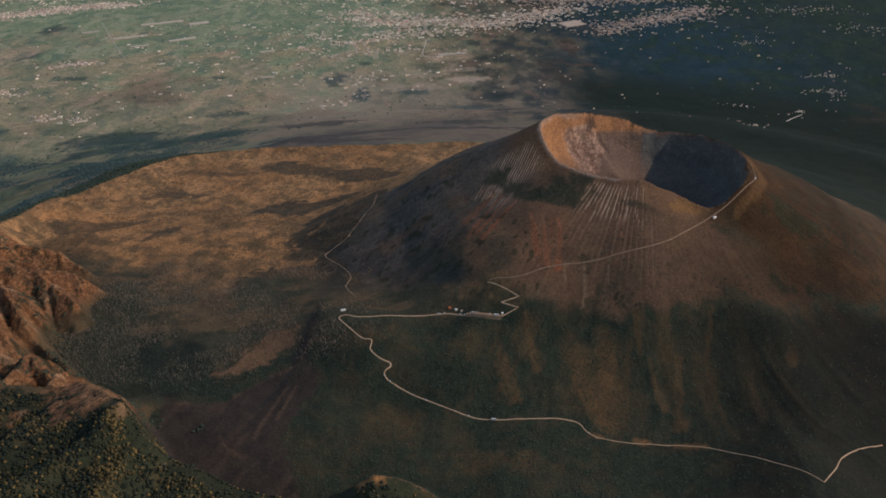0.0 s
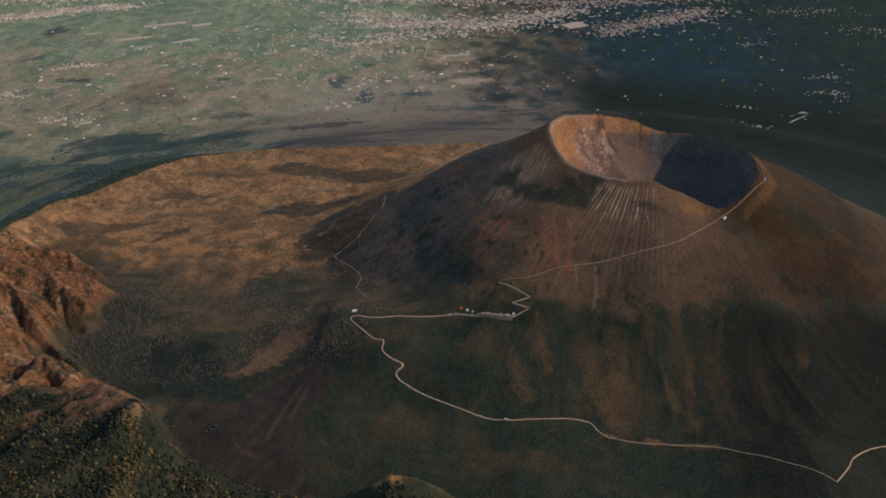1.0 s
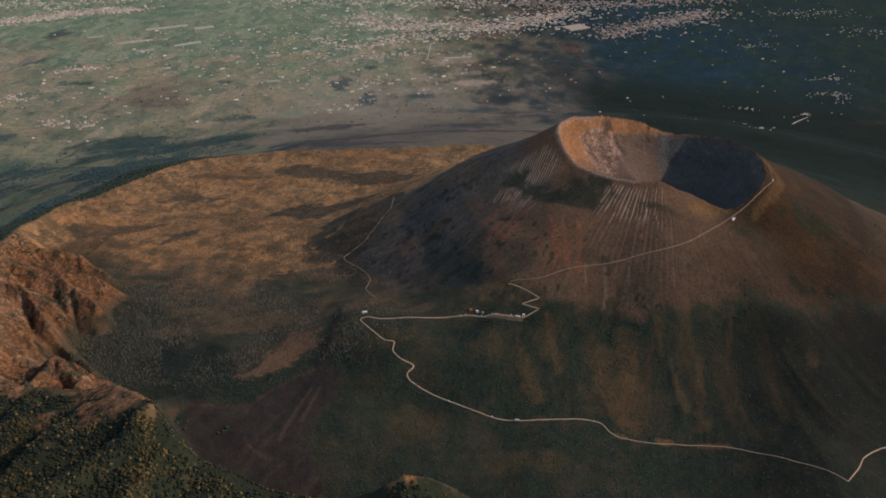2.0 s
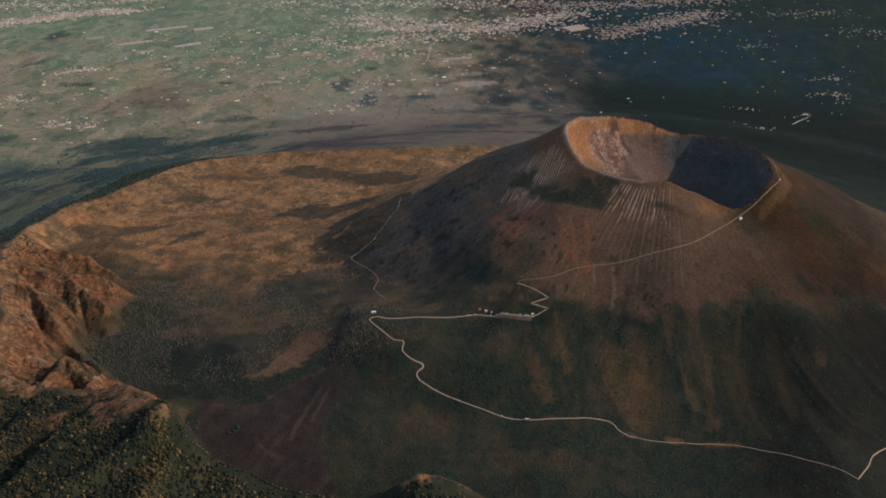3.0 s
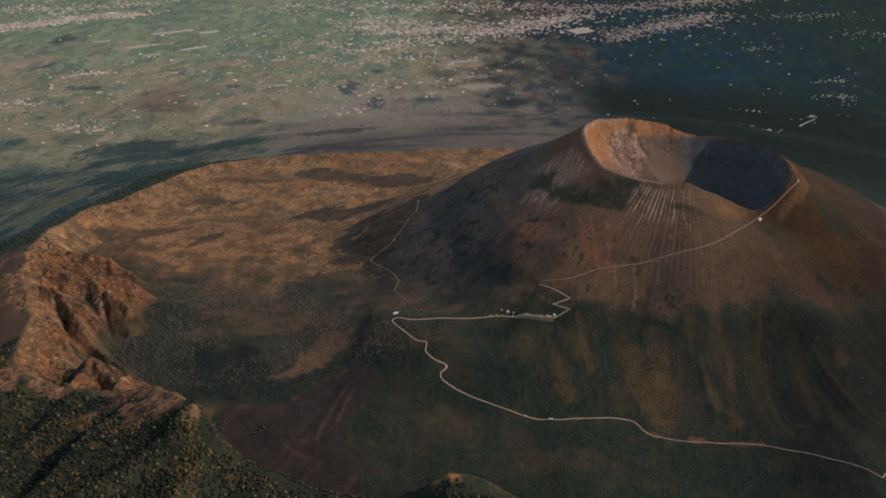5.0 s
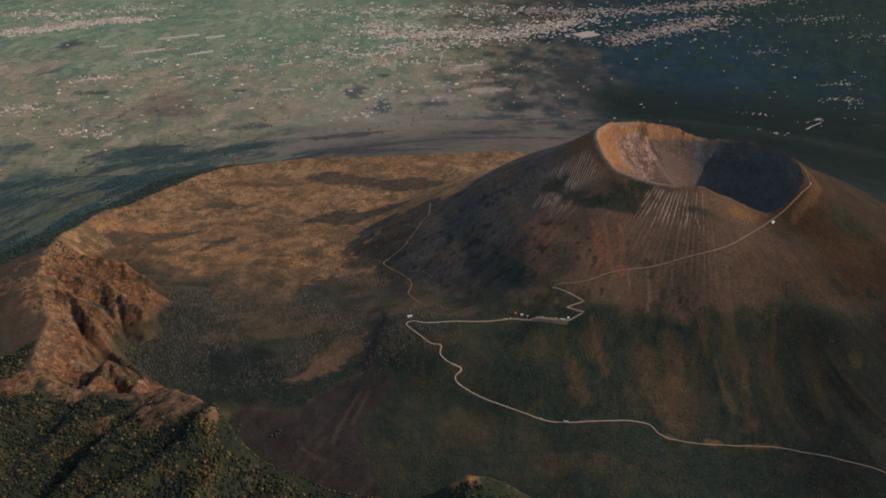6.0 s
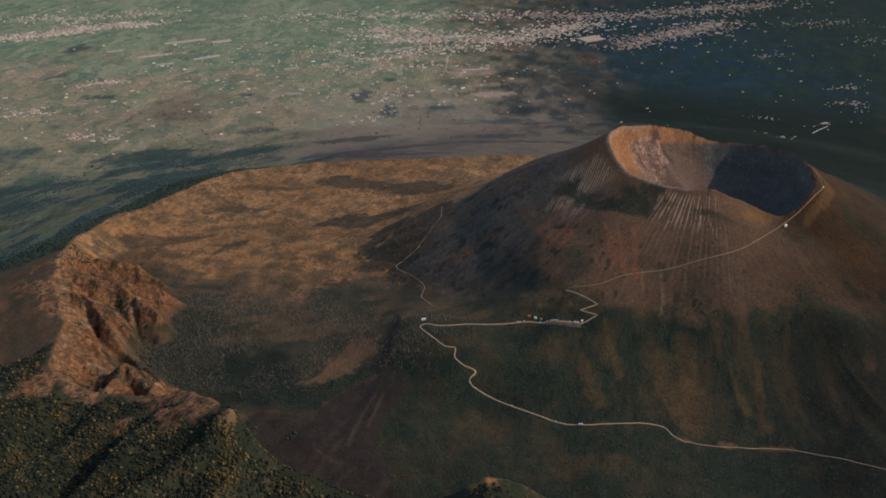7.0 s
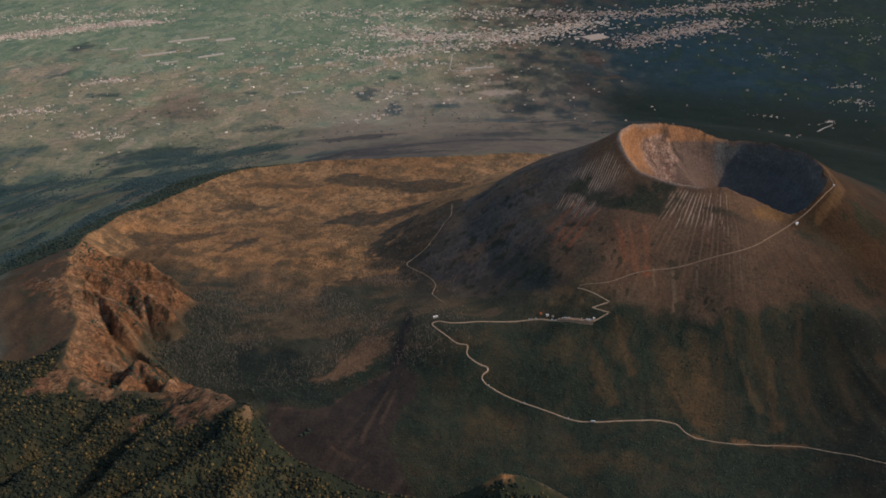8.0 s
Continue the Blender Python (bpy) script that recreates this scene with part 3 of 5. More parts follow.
    lava = region(X, Y, [(-305, 730), (-288, 719), (-254, 714), (-228, 731), (-199, 757), (-170, 768), (-170, 796), (-163, 812), (-157, 840), (-151, 840), (-157, 808), (-160, 770), (-142, 752), (-145, 726),
                         (-163, 695), (-169, 660), (-151, 615), (-130, 540), (-310, 540)], 2.5, 4, 45)
    c_in = over(c_in, lava, LAVA)
    c_in = over(c_in, lava * step(0.15, 0.8, vnoise((X * 0.88 - Y * 0.47) / 7 + 1.2 * rag, (X * 0.47 + Y * 0.88) / 75, 76) + 0.3 * fine) * 0.3, (0.085, 0.056, 0.04))
    c_in = over(c_in, streak(X, Y, [(-152, 850), (-164, 812), (-172, 772), (-184, 735), (-205, 705)], 4.5, 3.5, 46) * 0.6, (0.024, 0.024, 0.024))
    c_in = over(c_in, lava * step(5, -8, along([(-290, 716), (-254, 712), (-228, 729), (-199, 755), (-172, 765)], X, Y)[0] + 3 * fine) * 0.7, (0.15, 0.09, 0.055))
    for i, line in enumerate(([(-176, 735), (-190, 700), (-198, 665)], [(-166, 738), (-180, 690)], [(-235, 668), (-222, 650), (-205, 640)])):
        c_in = over(c_in, streak(X, Y, line, 1.6, 2.6, 47 + i) * 0.4, (0.125, 0.078, 0.05))
    strip = region(X, Y, [(-262, 764), (-256, 749), (-207, 776), (-178, 800), (-174, 822), (-203, 826), (-228, 796)], 4, 6, 49)
    c_in = over(c_in, strip * 0.9, (0.14, 0.082, 0.048))
    for i, (x, y, a, b) in enumerate([(146, 737, 26, 34), (268, 715, 12, 34), (231, 755, 10, 30), (314, 742, 10, 26), (82, 773, 12, 25), (362, 740, 5, 8), (421, 773, 14, 16), (40, 632, 40, 14), (-95, 785, 26, 14), (20, 769, 24, 14), (-60, 690, 30, 18)]):
        c_in = over(c_in, blob(X, Y, x, y, a, b, 0, 0.6, 1.0, 60 + i) * 0.45, (0.1, 0.064, 0.032))
    for i, (line, w0, w1, k) in enumerate([([(167, 772), (168, 745), (167, 722), (158, 680)], 9, 12, .8), ([(136, 752), (140, 717), (150, 690)], 10, 8, .7), ([(203, 786), (202, 747)], 4, 3, .6), ([(243, 745), (238, 715), (232, 679)], 4, 7, .8),
                                           ([(285, 790), (279, 765), (273, 747)], 4, 3, .7), ([(318, 728), (315, 700), (318, 685)], 5, 7, .55), ([(83, 795), (86, 765), (91, 740)], 2.5, 5, .65), ([(212, 742), (214, 722), (222, 700)], 3, 5, .6),
                                           ([(306, 790), (318, 760), (330, 735)], 1.5, 2, .5), ([(366, 750), (365, 742)], 5, 4, 1.0), ([(50, 770), (58, 740), (66, 715)], 6, 10, .5), ([(340, 740), (352, 705)], 2.5, 3, .4)]):
        c_in = over(c_in, streak(X, Y, line, w0, w1, 190 + i) * k * (0.55 + 0.45 * step(-0.3, 0.4, fbm(X, Y, 9, 3, 163))), (0.112, 0.067, 0.033))
    for i, (x, y, a, b) in enumerate([(190, 660, 9, 4), (238, 653, 16, 3.5), (146, 666, 7, 3), (362, 742, 6, 7)]):
        c_in = over(c_in, blob(X, Y, x, y, a, b, -8, 0.5, 1.1, 230 + i) * 0.8, (0.19, 0.105, 0.05))
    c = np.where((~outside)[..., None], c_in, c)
    wood = np.where(~outside, green * (1 - lava) * (1 - strip) * (0.85 - 0.5 * step(0.05, 0.6, fbm(X, Y, 60, 4, 74))) + 0.35 * grey * (1 - green) * (1 - lava), wood)
    # dark forest on the shoulder and along the crest
    foot = np.interp(X, [-530, -465], [718, 800]) + 14 * rag
    shoulder = outside & (Y < foot) & (X < 60)
    c = np.where(shoulder[..., None], over(one[..., None] * np.array((0.03, 0.034, 0.02)), 0.6 * step(0.1, 0.7, fine), (0.07, 0.055, 0.028)), c)
    wood = np.where(shoulder, 0.95 * step(2, 14, edge), wood)
    crest = outside & (Y >= 800) & (far < 1500)
    c = np.where(crest[..., None], over(c, step(135 + 0 * X, 85, (edge - 20 * step(1180, 1060, Y)) + 34 * rag + 14 * fine) * step(960, 1000, Y) * step(-380, -430, X), (0.03, 0.04, 0.027)), c)
    west = outside & (Y > foot) & (Y < 1010) & (X < -465)
    c = np.where(west[..., None], over(c, step(120, 70, edge + 25 * rag) * 0.95, (0.092, 0.056, 0.032)), c)
    c = np.where(west[..., None], over(c, step(120, 70, edge) * 0.7 * step(0.1, 0.5, fbm(X, Y, 30, 4, 135)), (0.06, 0.055, 0.032)), c)
    wood = np.where(west, 0, wood)
    # bare rock where it is steep
    rock = step(0.5, 0.85, slope + 0.3 * fine) * step(760, 640, far) * (out > 330) * (0.25 + 0.75 * step(-265, -300, X)) * (Y < 1010) * (1 - lava) * (~outside)
    rock = np.maximum(rock, (~outside) * step(-425, -470, X + 25 * fine) * step(990, 930, Y) * step(630, 680, Y) * (0.25 + 0.75 * step(0.3, 0.6, slope + 0.25 * fine)))
    rock = rock * (0.15 + 0.85 * step(390, 404, Z + 6 * fine))
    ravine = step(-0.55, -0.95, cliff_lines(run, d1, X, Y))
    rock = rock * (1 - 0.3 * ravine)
    # rock that reaches over the crest on to the outer slope
    spill = np.zeros(X.shape)
    for i, points in enumerate([[(-575, 920), (-594, 908), (-612, 864), (-597, 846), (-576, 829), (-548, 792), (-530, 770), (-520, 810), (-550, 870)], [(-400, 672), (-372, 680), (-330, 645), (-306, 612), (-322, 597), (-352, 596), (-374, 620), (-385, 645)],
                                [(-503, 700), (-518, 684), (-519, 662), (-495, 664), (-460, 657), (-440, 664), (-420, 672), (-470, 690)], [(-412, 636), (-405, 632), (-408, 618), (-415, 622)]]):
        spill = np.maximum(spill, outside * region(X, Y, points, 3, 7, 240 + i))
    rock = np.maximum(rock, spill * step(0.35, -0.15, fine + 0.5 * vnoise(X / 6, Y / 6, 245)))
    wood = wood * (1 - 0.8 * spill)
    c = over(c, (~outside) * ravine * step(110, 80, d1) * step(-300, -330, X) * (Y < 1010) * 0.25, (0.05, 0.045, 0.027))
    spur = (~outside) * step(34, 20, d1 + 6 * fine) * step(-335, -315, X) * step(-100, -130, X) * step(665, 640, Y) * step(361, 367, Z)
    c = over(c, spur, (0.05, 0.042, 0.026))
    c = over(c, spur * step(0.2, 0.7, fine) * 0.7, (0.13, 0.075, 0.04))
    wood = np.maximum(wood, spur * 0.75)
    for i, (x, y, a, b) in enumerate([(-288, 592, 6, 12), (-286, 573, 4, 8), (-262, 574, 10, 3), (-240, 567, 12, 3), (-215, 557, 12, 3)]):
        c = over(c, blob(X, Y, x, y, a, b, 0, 0.4, 1.0, 166 + i) * 0.6 * step(-0.2, 0.3, fine), (0.24, 0.14, 0.075))
    c = over(c, blob(X, Y, -62, 524, 14, 7, 10, 0.4, 0.9, 51), (0.26, 0.13, 0.055))
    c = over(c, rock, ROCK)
    c = over(c, rock * step(0.0, 0.6, fbm(X, Y, 22, 4, 77)) * 0.75, (0.17, 0.088, 0.05))
    c = over(c, rock * step(0.42, 0.62, fbm(X, Y, 8, 3, 86)) * 0.85, (0.045, 0.045, 0.028))
    c = over(c, rock * step(0.5, 0.9, fbm(X, Y, 14, 3, 87)) * 0.7, (0.32, 0.2, 0.12))
    c = over(c, rock * step(22, 4, d1 + 10 * fine) * 0.35, (0.34, 0.19, 0.1))
    dotted = step(0.52, 0.7, vnoise(X / 2.8, Y / 3.0, 246) + 0.5 * vnoise(X / 1.9, Y / 2.0, 247) + 0.3 * fbm(X, Y, 30, 3, 248))
    c = over(c, rock * dotted * 0.85, (0.035, 0.036, 0.022))
    lip = (d1 < np.where(outside, 5, 14) + 8 * fine) & (X < -280) & (Y < 1180)
    c = np.where(lip[..., None], over(c, 0.3 * one, (0.20, 0.12, 0.065)), c)
    wood = wood * (1 - rock) * np.where(lip & (X < -300), 0.25, 1)
    # the cone
    hem = np.interp(turn, [-180, -175, -168, -160, -152, -139, -130, -116, -103, -88, -71, -48, -41, -20, 60, 140, 165, 171, 180], [250, 272, 262, 255, 200, 166, 162, 138, 128, 120, 116, 130, 172, 250, 300, 200, 190, 228, 250])
    cone = step(hem + 9, hem - 9, out + 14 * rag + 9 * fine)
    run_down = step(0.25, 0.75, vnoise(turn / 1.7, out / 110, 85) + 0.3 * fine) * step(hem - 10, hem + 20, out) * step(330, 220, out) * (~outside)
    c = over(c, run_down * 0.4 * step(-135, -118, turn), (0.095, 0.058, 0.03))
    # lower right slope darkened in the colour, in place of vignette shade
    dim_slope = step(-80, -45, turn) * step(0, -20, turn) * step(hem - 10, hem + 30, out) * (Y > 480)
    c = over(c, dim_slope * 0.95, (0.0145, 0.012, 0.011))
    c = over(c, dim_slope * run_down * 0.4, (0.06, 0.034, 0.022))
    # further dimming towards the right, also put into the colour
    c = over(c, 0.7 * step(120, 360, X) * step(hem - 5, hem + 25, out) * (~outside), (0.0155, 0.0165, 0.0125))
    wood = wood * (1 - 0.85 * step(120, 340, X))
    wood = wood * (1 - 0.65 * dim_slope)
    c_cone = one[..., None] * np.array(ASH)
    north = np.maximum(step(-150, -168, turn), step(100, 130, turn))
    c_cone = over(c_cone, north * 0.9 * step(20, 62, out + 10 * rag), (0.08, 0.07, 0.062))
    c_cone = over(c_cone, north * 0.55 * step(0.05, 0.5, vnoise(turn / 5.5, out / 130, 151) + 0.5 * fine) * step(40, 90, out), (0.03, 0.031, 0.034))
    c_cone = over(c_cone, north * 0.7 * step(0.15, 0.5, vnoise(turn / 2.2, out / 150, 152) + 0.45 * fine) * step(60, 90, out) * step(260, 200, out), (0.115, 0.073, 0.05))
    shrubs = step(0.5, 0.72, vnoise(X / 3.4, Y / 3.8, 168) + 0.5 * vnoise(X / 1.9, Y / 2.1, 169) + 0.35 * fbm(X, Y, 40, 3, 170))
    c_cone = over(c_cone, north * 0.5 * shrubs * step(50, 90, out), (0.02, 0.023, 0.019))
    c_cone = over(c_cone, step(-165, -150, turn) * step(-136, -150, turn) * step(150, 175, out + 12 * rag), (0.038, 0.042, 0.036))
    # orange right flank, its colours dimmed to stand for vignette shade
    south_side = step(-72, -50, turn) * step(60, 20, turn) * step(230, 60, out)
    c_cone = over(c_cone, south_side, DIM_ORANGE)
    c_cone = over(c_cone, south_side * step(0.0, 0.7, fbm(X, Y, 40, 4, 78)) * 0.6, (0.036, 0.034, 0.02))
    c_cone = over(c_cone, 0.5 * step(60, 170, out) * step(0.0, 0.8, rag) * (1 - south_side), (0.12, 0.09, 0.06))
    # red cinder that has run down in fans, pale at its head
    for i, (line, w0, w1, k) in enumerate([([(96, 897), (98, 880), (100, 850)], 1.6, 4.5, .8), ([(109, 889), (110, 868), (110, 836)], 1.4, 3.5, .7), ([(126, 884), (127, 868), (122, 832)], 1.4, 4, .95),
                                           ([(118, 884), (117, 866), (115, 848)], 1, 2, .6), ([(66, 950), (47, 926), (24, 896)], 1.5, 4, .7), ([(82, 930), (66, 914), (40, 884)], 1.5, 4, .85), ([(74, 942), (56, 920), (34, 896)], 1, 3, .7),
                                           ([(58, 958), (38, 938), (20, 922)], 2, 6, .6), ([(196, 874), (196, 862), (195, 852)], 1.5, 3, .6)]):
        m = streak(X, Y, line, w0, w1, 80 + i)
        c_cone = over(c_cone, m * k, RED)
        head = np.hypot(X - line[0][0], Y - line[0][1])
        c_cone = over(c_cone, m * step(14, 2, head) * 0.5 * step(-0.2, 0.4, vnoise(turn / 1.0, out / 40, 88)), (0.34, 0.23, 0.165))
    c_cone = over(c_cone, 0.25 * region(X, Y, [(85, 890), (130, 885), (140, 860), (130, 835), (90, 830), (60, 850), (70, 875)], 8, 9, 153), (0.15, 0.072, 0.044))
    fringe = vnoise(turn / 1.1, out / 300, 133)
    front = step(-138, -132, turn) * step(-97, -102, turn) * step(6, 13, out) * step(58, 40, out + 10 * fringe + 5 * rag)
    left = step(-180, -177, turn) * step(-163, -169, turn) * step(8, 16, out) * step(70, 50, out + 10 * fringe)
    lower = step(-174, -170, turn) * step(-156, -161, turn) * step(56, 64, out) * step(98, 80, out + 12 * fringe)
    streaks = np.clip(np.maximum(np.maximum(front, 0.9 * left), 0.75 * lower) + 0.13 * step(-138, -128, turn) * step(-88, -98, turn) * step(30, 50, out) * step(118, 85, out + 14 * fringe), 0, 1)
    for i, (x, y, a, b) in enumerate([(134, 922, 34, 17), (106, 930, 26, 11), (158, 932, 16, 9), (222, 886, 22, 4), (82, 950, 22, 10), (60, 975, 16, 12), (330, 870, 30, 5)]):
        m = blob(X, Y, x, y, a, b, -20, 0.35, 1.0, 90 + i)
        c_cone = over(c_cone, m * 0.85, (0.032, 0.036, 0.024))
        streaks = streaks * (1 - m)
    # the same dimming, stronger down the right flank
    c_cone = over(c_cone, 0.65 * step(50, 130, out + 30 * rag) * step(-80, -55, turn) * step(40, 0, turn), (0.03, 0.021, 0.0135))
    c_cone = over(c_cone, blob(X, Y, 276, 897, 24, 8, 12, 0.4, 0.9, 94) * 0.8, (0.17, 0.092, 0.038))
    c_cone = over(c_cone, 0.45 * step(0.2, 0.6, fbm(X, Y, 30, 5, 136)) * step(70, 120, out), (0.05, 0.046, 0.032))
    c_cone = over(c_cone, 0.3 * step(0.2, 0.6, fbm(X, Y, 30, 4, 137)) * step(20, 60, out) * step(-100, -60, turn) * step(20, -20, turn), (0.12, 0.06, 0.024))
    c_cone = over(c_cone, 0.3 * step(0.1, 0.5, vnoise(turn / 3.0, out / 90, 138) + 0.4 * fine) * step(50, 90, out) * step(-150, -135, turn) * step(-90, -110, turn), (0.13, 0.062, 0.036))
    for i, (line, w) in enumerate([([(151, 836), (150, 808), (147, 792)], 2.2), ([(178, 836), (176, 812)], 1.0), ([(231, 838), (233, 828)], .9), ([(130, 836), (128, 815)], 1.0)]):
        c_cone = over(c_cone, streak(X, Y, line, w, w * 0.8, 155 + i) * 0.6, (0.24, 0.16, 0.10))
    dots = step(0.55, 0.7, fbm(X, Y, 9, 2, 95)) * step(60, 110, out)
    c_cone = over(c_cone, dots * 0.8, (0.03, 0.032, 0.02))
    c_cone = over(c_cone, step(5, 1, out) * 0.55 * np.maximum(step(-112, -122, turn), step(140, 155, turn)), PALE)
    c_cone = over(c_cone, 0.6 * step(-125, -105, turn) * step(-45, -62, turn) * step(20, 40, out), (0.082, 0.053, 0.036))
    # a last share of painted shade on the lower right flank
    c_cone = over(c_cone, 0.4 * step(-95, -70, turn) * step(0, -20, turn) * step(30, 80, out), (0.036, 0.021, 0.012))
    c_cone = over(c_cone, 0.8 * shrubs * step(0.0, 0.35, fbm(X, Y, 55, 3, 171)) * step(60, 90, out) * step(-130, -118, turn) * step(10, -20, turn), (0.02, 0.022, 0.015))
    c_cone = over(c_cone, 0.85 * region(X, Y, [(340, 838), (372, 842), (392, 832), (410, 815), (380, 808), (345, 822)], 3, 9, 172) * step(-0.3, 0.3, fine), (0.022, 0.022, 0.014))
    c_cone = over(c_cone, 0.8 * region(X, Y, [(372, 905), (392, 935), (420, 930), (440, 900), (410, 880), (385, 885)], 4, 10, 173) * step(-0.3, 0.4, fine), (0.027, 0.026, 0.015))
    c_cone = over(c_cone, 0.6 * streak(X, Y, [(372, 985), (380, 945), (362, 915), (335, 893)], 6, 5, 174), (0.13, 0.07, 0.03))
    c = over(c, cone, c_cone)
    wood = wood * (1 - cone)
    # the crater's wall
    c_pit = one[..., None] * np.array((0.135, 0.09, 0.068))
    c_pit = over(c_pit, step(0.0, 0.7, fbm(X, Y, 26, 4, 97)) * 0.5, (0.11, 0.075, 0.06))
    ledge = np.interp(turn, [66, 74, 84, 98, 111, 134, 150], [517, 518, 521, 524, 527, 532, 526])
    crown = step(-1.5, 1.5, Z - ledge + 1.2 * fine) * step(64, 70, turn)
    crown = np.maximum(crown, step(500, 525, Z + 6 * fine) * np.maximum(step(140, 158, turn), step(-150, -165, turn)))
    c_pit = over(c_pit, crown, (0.30, 0.145, 0.07))
    c_pit = over(c_pit, crown * step(0.0, 0.6, fbm(X, Y, 12, 4, 98)) * 0.5, (0.20, 0.105, 0.06))
    scar = region(X, Y, [(150, 1036), (160, 1052), (176, 1062), (196, 1062), (204, 1045), (200, 1026), (176, 1012), (158, 1018)], 3, 4, 99) * step(546, 540, Z)
    c_pit = over(c_pit, scar * 0.95, (0.31, 0.2, 0.15))
    c_pit = over(c_pit, scar * step(0.1, 0.5, fbm(X, Y, 7, 3, 154)) * 0.6, (0.16, 0.09, 0.065))
    # a hole and a cleft, the shade of their depth put into the colour
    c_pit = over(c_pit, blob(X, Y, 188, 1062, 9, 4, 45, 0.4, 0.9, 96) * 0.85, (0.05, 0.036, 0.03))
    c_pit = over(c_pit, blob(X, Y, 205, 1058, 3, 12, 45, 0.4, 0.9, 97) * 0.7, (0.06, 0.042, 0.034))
    # right-hand wall greyed down: the crater's shadow put into the colour
    c_pit = over(c_pit, step(88, 72, turn + 6 * n2 + 0.38 * np.minimum(-out, 60)) * step(-100, -80, turn) * step(-0.5, -3, out), (0.105, 0.103, 0.095))
    c_pit = over(c_pit, step(-3, -1, out) * 0.4 * np.maximum(step(-112, -122, turn), step(125, 150, turn)), PALE)
    c = np.where((out < 0)[..., None], c_pit, c)
    wood = np.where(out < 0, 0, wood)
    streaks = np.where(out < 0, 0, streaks)
    ash = np.where(out < 0, 0.0, cone)
    return np.clip(c, 0.005, 0.9), np.clip(field, 0, 1), np.clip(wood, 0, 1), out, outside, np.stack([np.where((turn < -153) & (out < 110), (0.79 * X - 0.61 * Y) * 0.72, turn), out, streaks], -1), ash, np.where(out < 0, np.maximum(0.4 * step(-40, -10, out), 0.95 * scar), rock)


def spaced(stops):
    """Grid lines between stops (start, step), ... with steps that change from stop to stop."""
    lines = [stops[0][0]]
    for (a, da), (b, db) in zip(stops[:-1], stops[1:]):
        n = max(1, round((b - a) / ((da + db) / 2)))
        k = np.arange(1, n + 1) / n
        if db != da:
            q = (db / da) ** k
            k = (q - 1) / (db / da - 1)
        lines.extend(a + (b - a) * k)
    return np.array(lines)


GX = spaced([(-6000, 120), (-3000, 30), (-1200, 12), (-640, 1.8), (500, 1.8), (900, 9), (2600, 30), (6000, 120)])
GY = spaced([(-2500, 150), (300, 12), (470, 1.8), (1110, 1.8), (1500, 4), (2200, 9), (4400, 24), (6500, 60)])
MX, MY = np.meshgrid(GX, GY)
MZ = height(MX, MY)
# no clefts in the ground of the near plain
plain = GY < 420
level = np.max(np.stack([np.roll(MZ[plain], k, axis=1) for k in range(-9, 10)]), 0)
MZ[plain] = np.where(level - MZ[plain] > 25, level, MZ[plain])
SLOPE = np.hypot(np.gradient(MZ, GX, axis=1), np.gradient(MZ, GY, axis=0))
COLOUR, FIELD, WOODS, OUT, OUTSIDE, POLAR, ASHES, ROCKS = land_cover(MX, MY, MZ, SLOPE)


def sheet(name, faces_on):
    """A piece of the land: the grid's faces where faces_on holds."""
    ny, nx = MX.shape
    index = np.arange(ny * nx).reshape(ny, nx)
    quads = np.stack([index[:-1, :-1], index[:-1, 1:], index[1:, 1:], index[1:, :-1]], -1)[faces_on]
    used, small = np.unique(quads, return_inverse=True)
    quads = small.reshape(-1, 4)
    me = bpy.data.meshes.new(name)
    me.vertices.add(len(used))
    co = np.stack([MX.ravel()[used], MY.ravel()[used], MZ.ravel()[used]], -1).astype(np.float32)
    me.vertices.foreach_set("co", co.ravel())
    me.loops.add(quads.size)
    me.loops.foreach_set("vertex_index", quads.ravel().astype(np.int32))
    me.polygons.add(len(quads))
    me.polygons.foreach_set("loop_start", np.arange(0, quads.size, 4, dtype=np.int32))
    me.update(calc_edges=True)
    me.polygons.foreach_set("use_smooth", np.ones(len(quads), bool))
    paint = me.attributes.new("cover", "FLOAT_COLOR", "POINT")
    rgba = np.ones((len(used), 4), np.float32)
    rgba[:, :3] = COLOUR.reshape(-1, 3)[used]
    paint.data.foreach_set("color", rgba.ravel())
    farm = me.attributes.new("field", "FLOAT", "POINT")
    farm.data.foreach_set("value", FIELD.ravel()[used].astype(np.float32))
    polar = me.attributes.new("polar", "FLOAT_VECTOR", "POINT")
    polar.data.foreach_set("vector", POLAR.reshape(-1, 3)[used].astype(np.float32).ravel())
    bare = me.attributes.new("rock", "FLOAT", "POINT")
    bare.data.foreach_set("value", ROCKS.ravel()[used].astype(np.float32))
    ash = me.attributes.new("ash", "FLOAT", "POINT")
    ash.data.foreach_set("value", ASHES.ravel()[used].astype(np.float32))
    me.materials.append(LAND)
    return new(name, me)


mid = (slice(None, -1), slice(None, -1))
ON_CONE = (OUT < 235)[mid]
IN_PIT = (OUT < 0)[mid]
EDGE = along(RIDGE, MX, MY)[0]
CREST_GAP = np.minimum(EDGE, along(REAR, MX, MY)[0])
ON_RIDGE = ((EDGE < 120) & ~OUTSIDE & (MX < -235) & (MY < 1150) & (MZ > 392) | (EDGE < 30) & OUTSIDE & (MX < -235) & (MY < 1150))[mid] & ~ON_CONE
ground = tagged(sheet("ground", ~ON_CONE & ~ON_RIDGE), "green and brown plain, caldera floor and wooded slopes round the volcano", "ground", kind="structure")
cone = tagged(sheet("volcano_cone", ON_CONE & ~IN_PIT), "bare brown ash cone of a volcano with pale erosion streaks", "volcano")
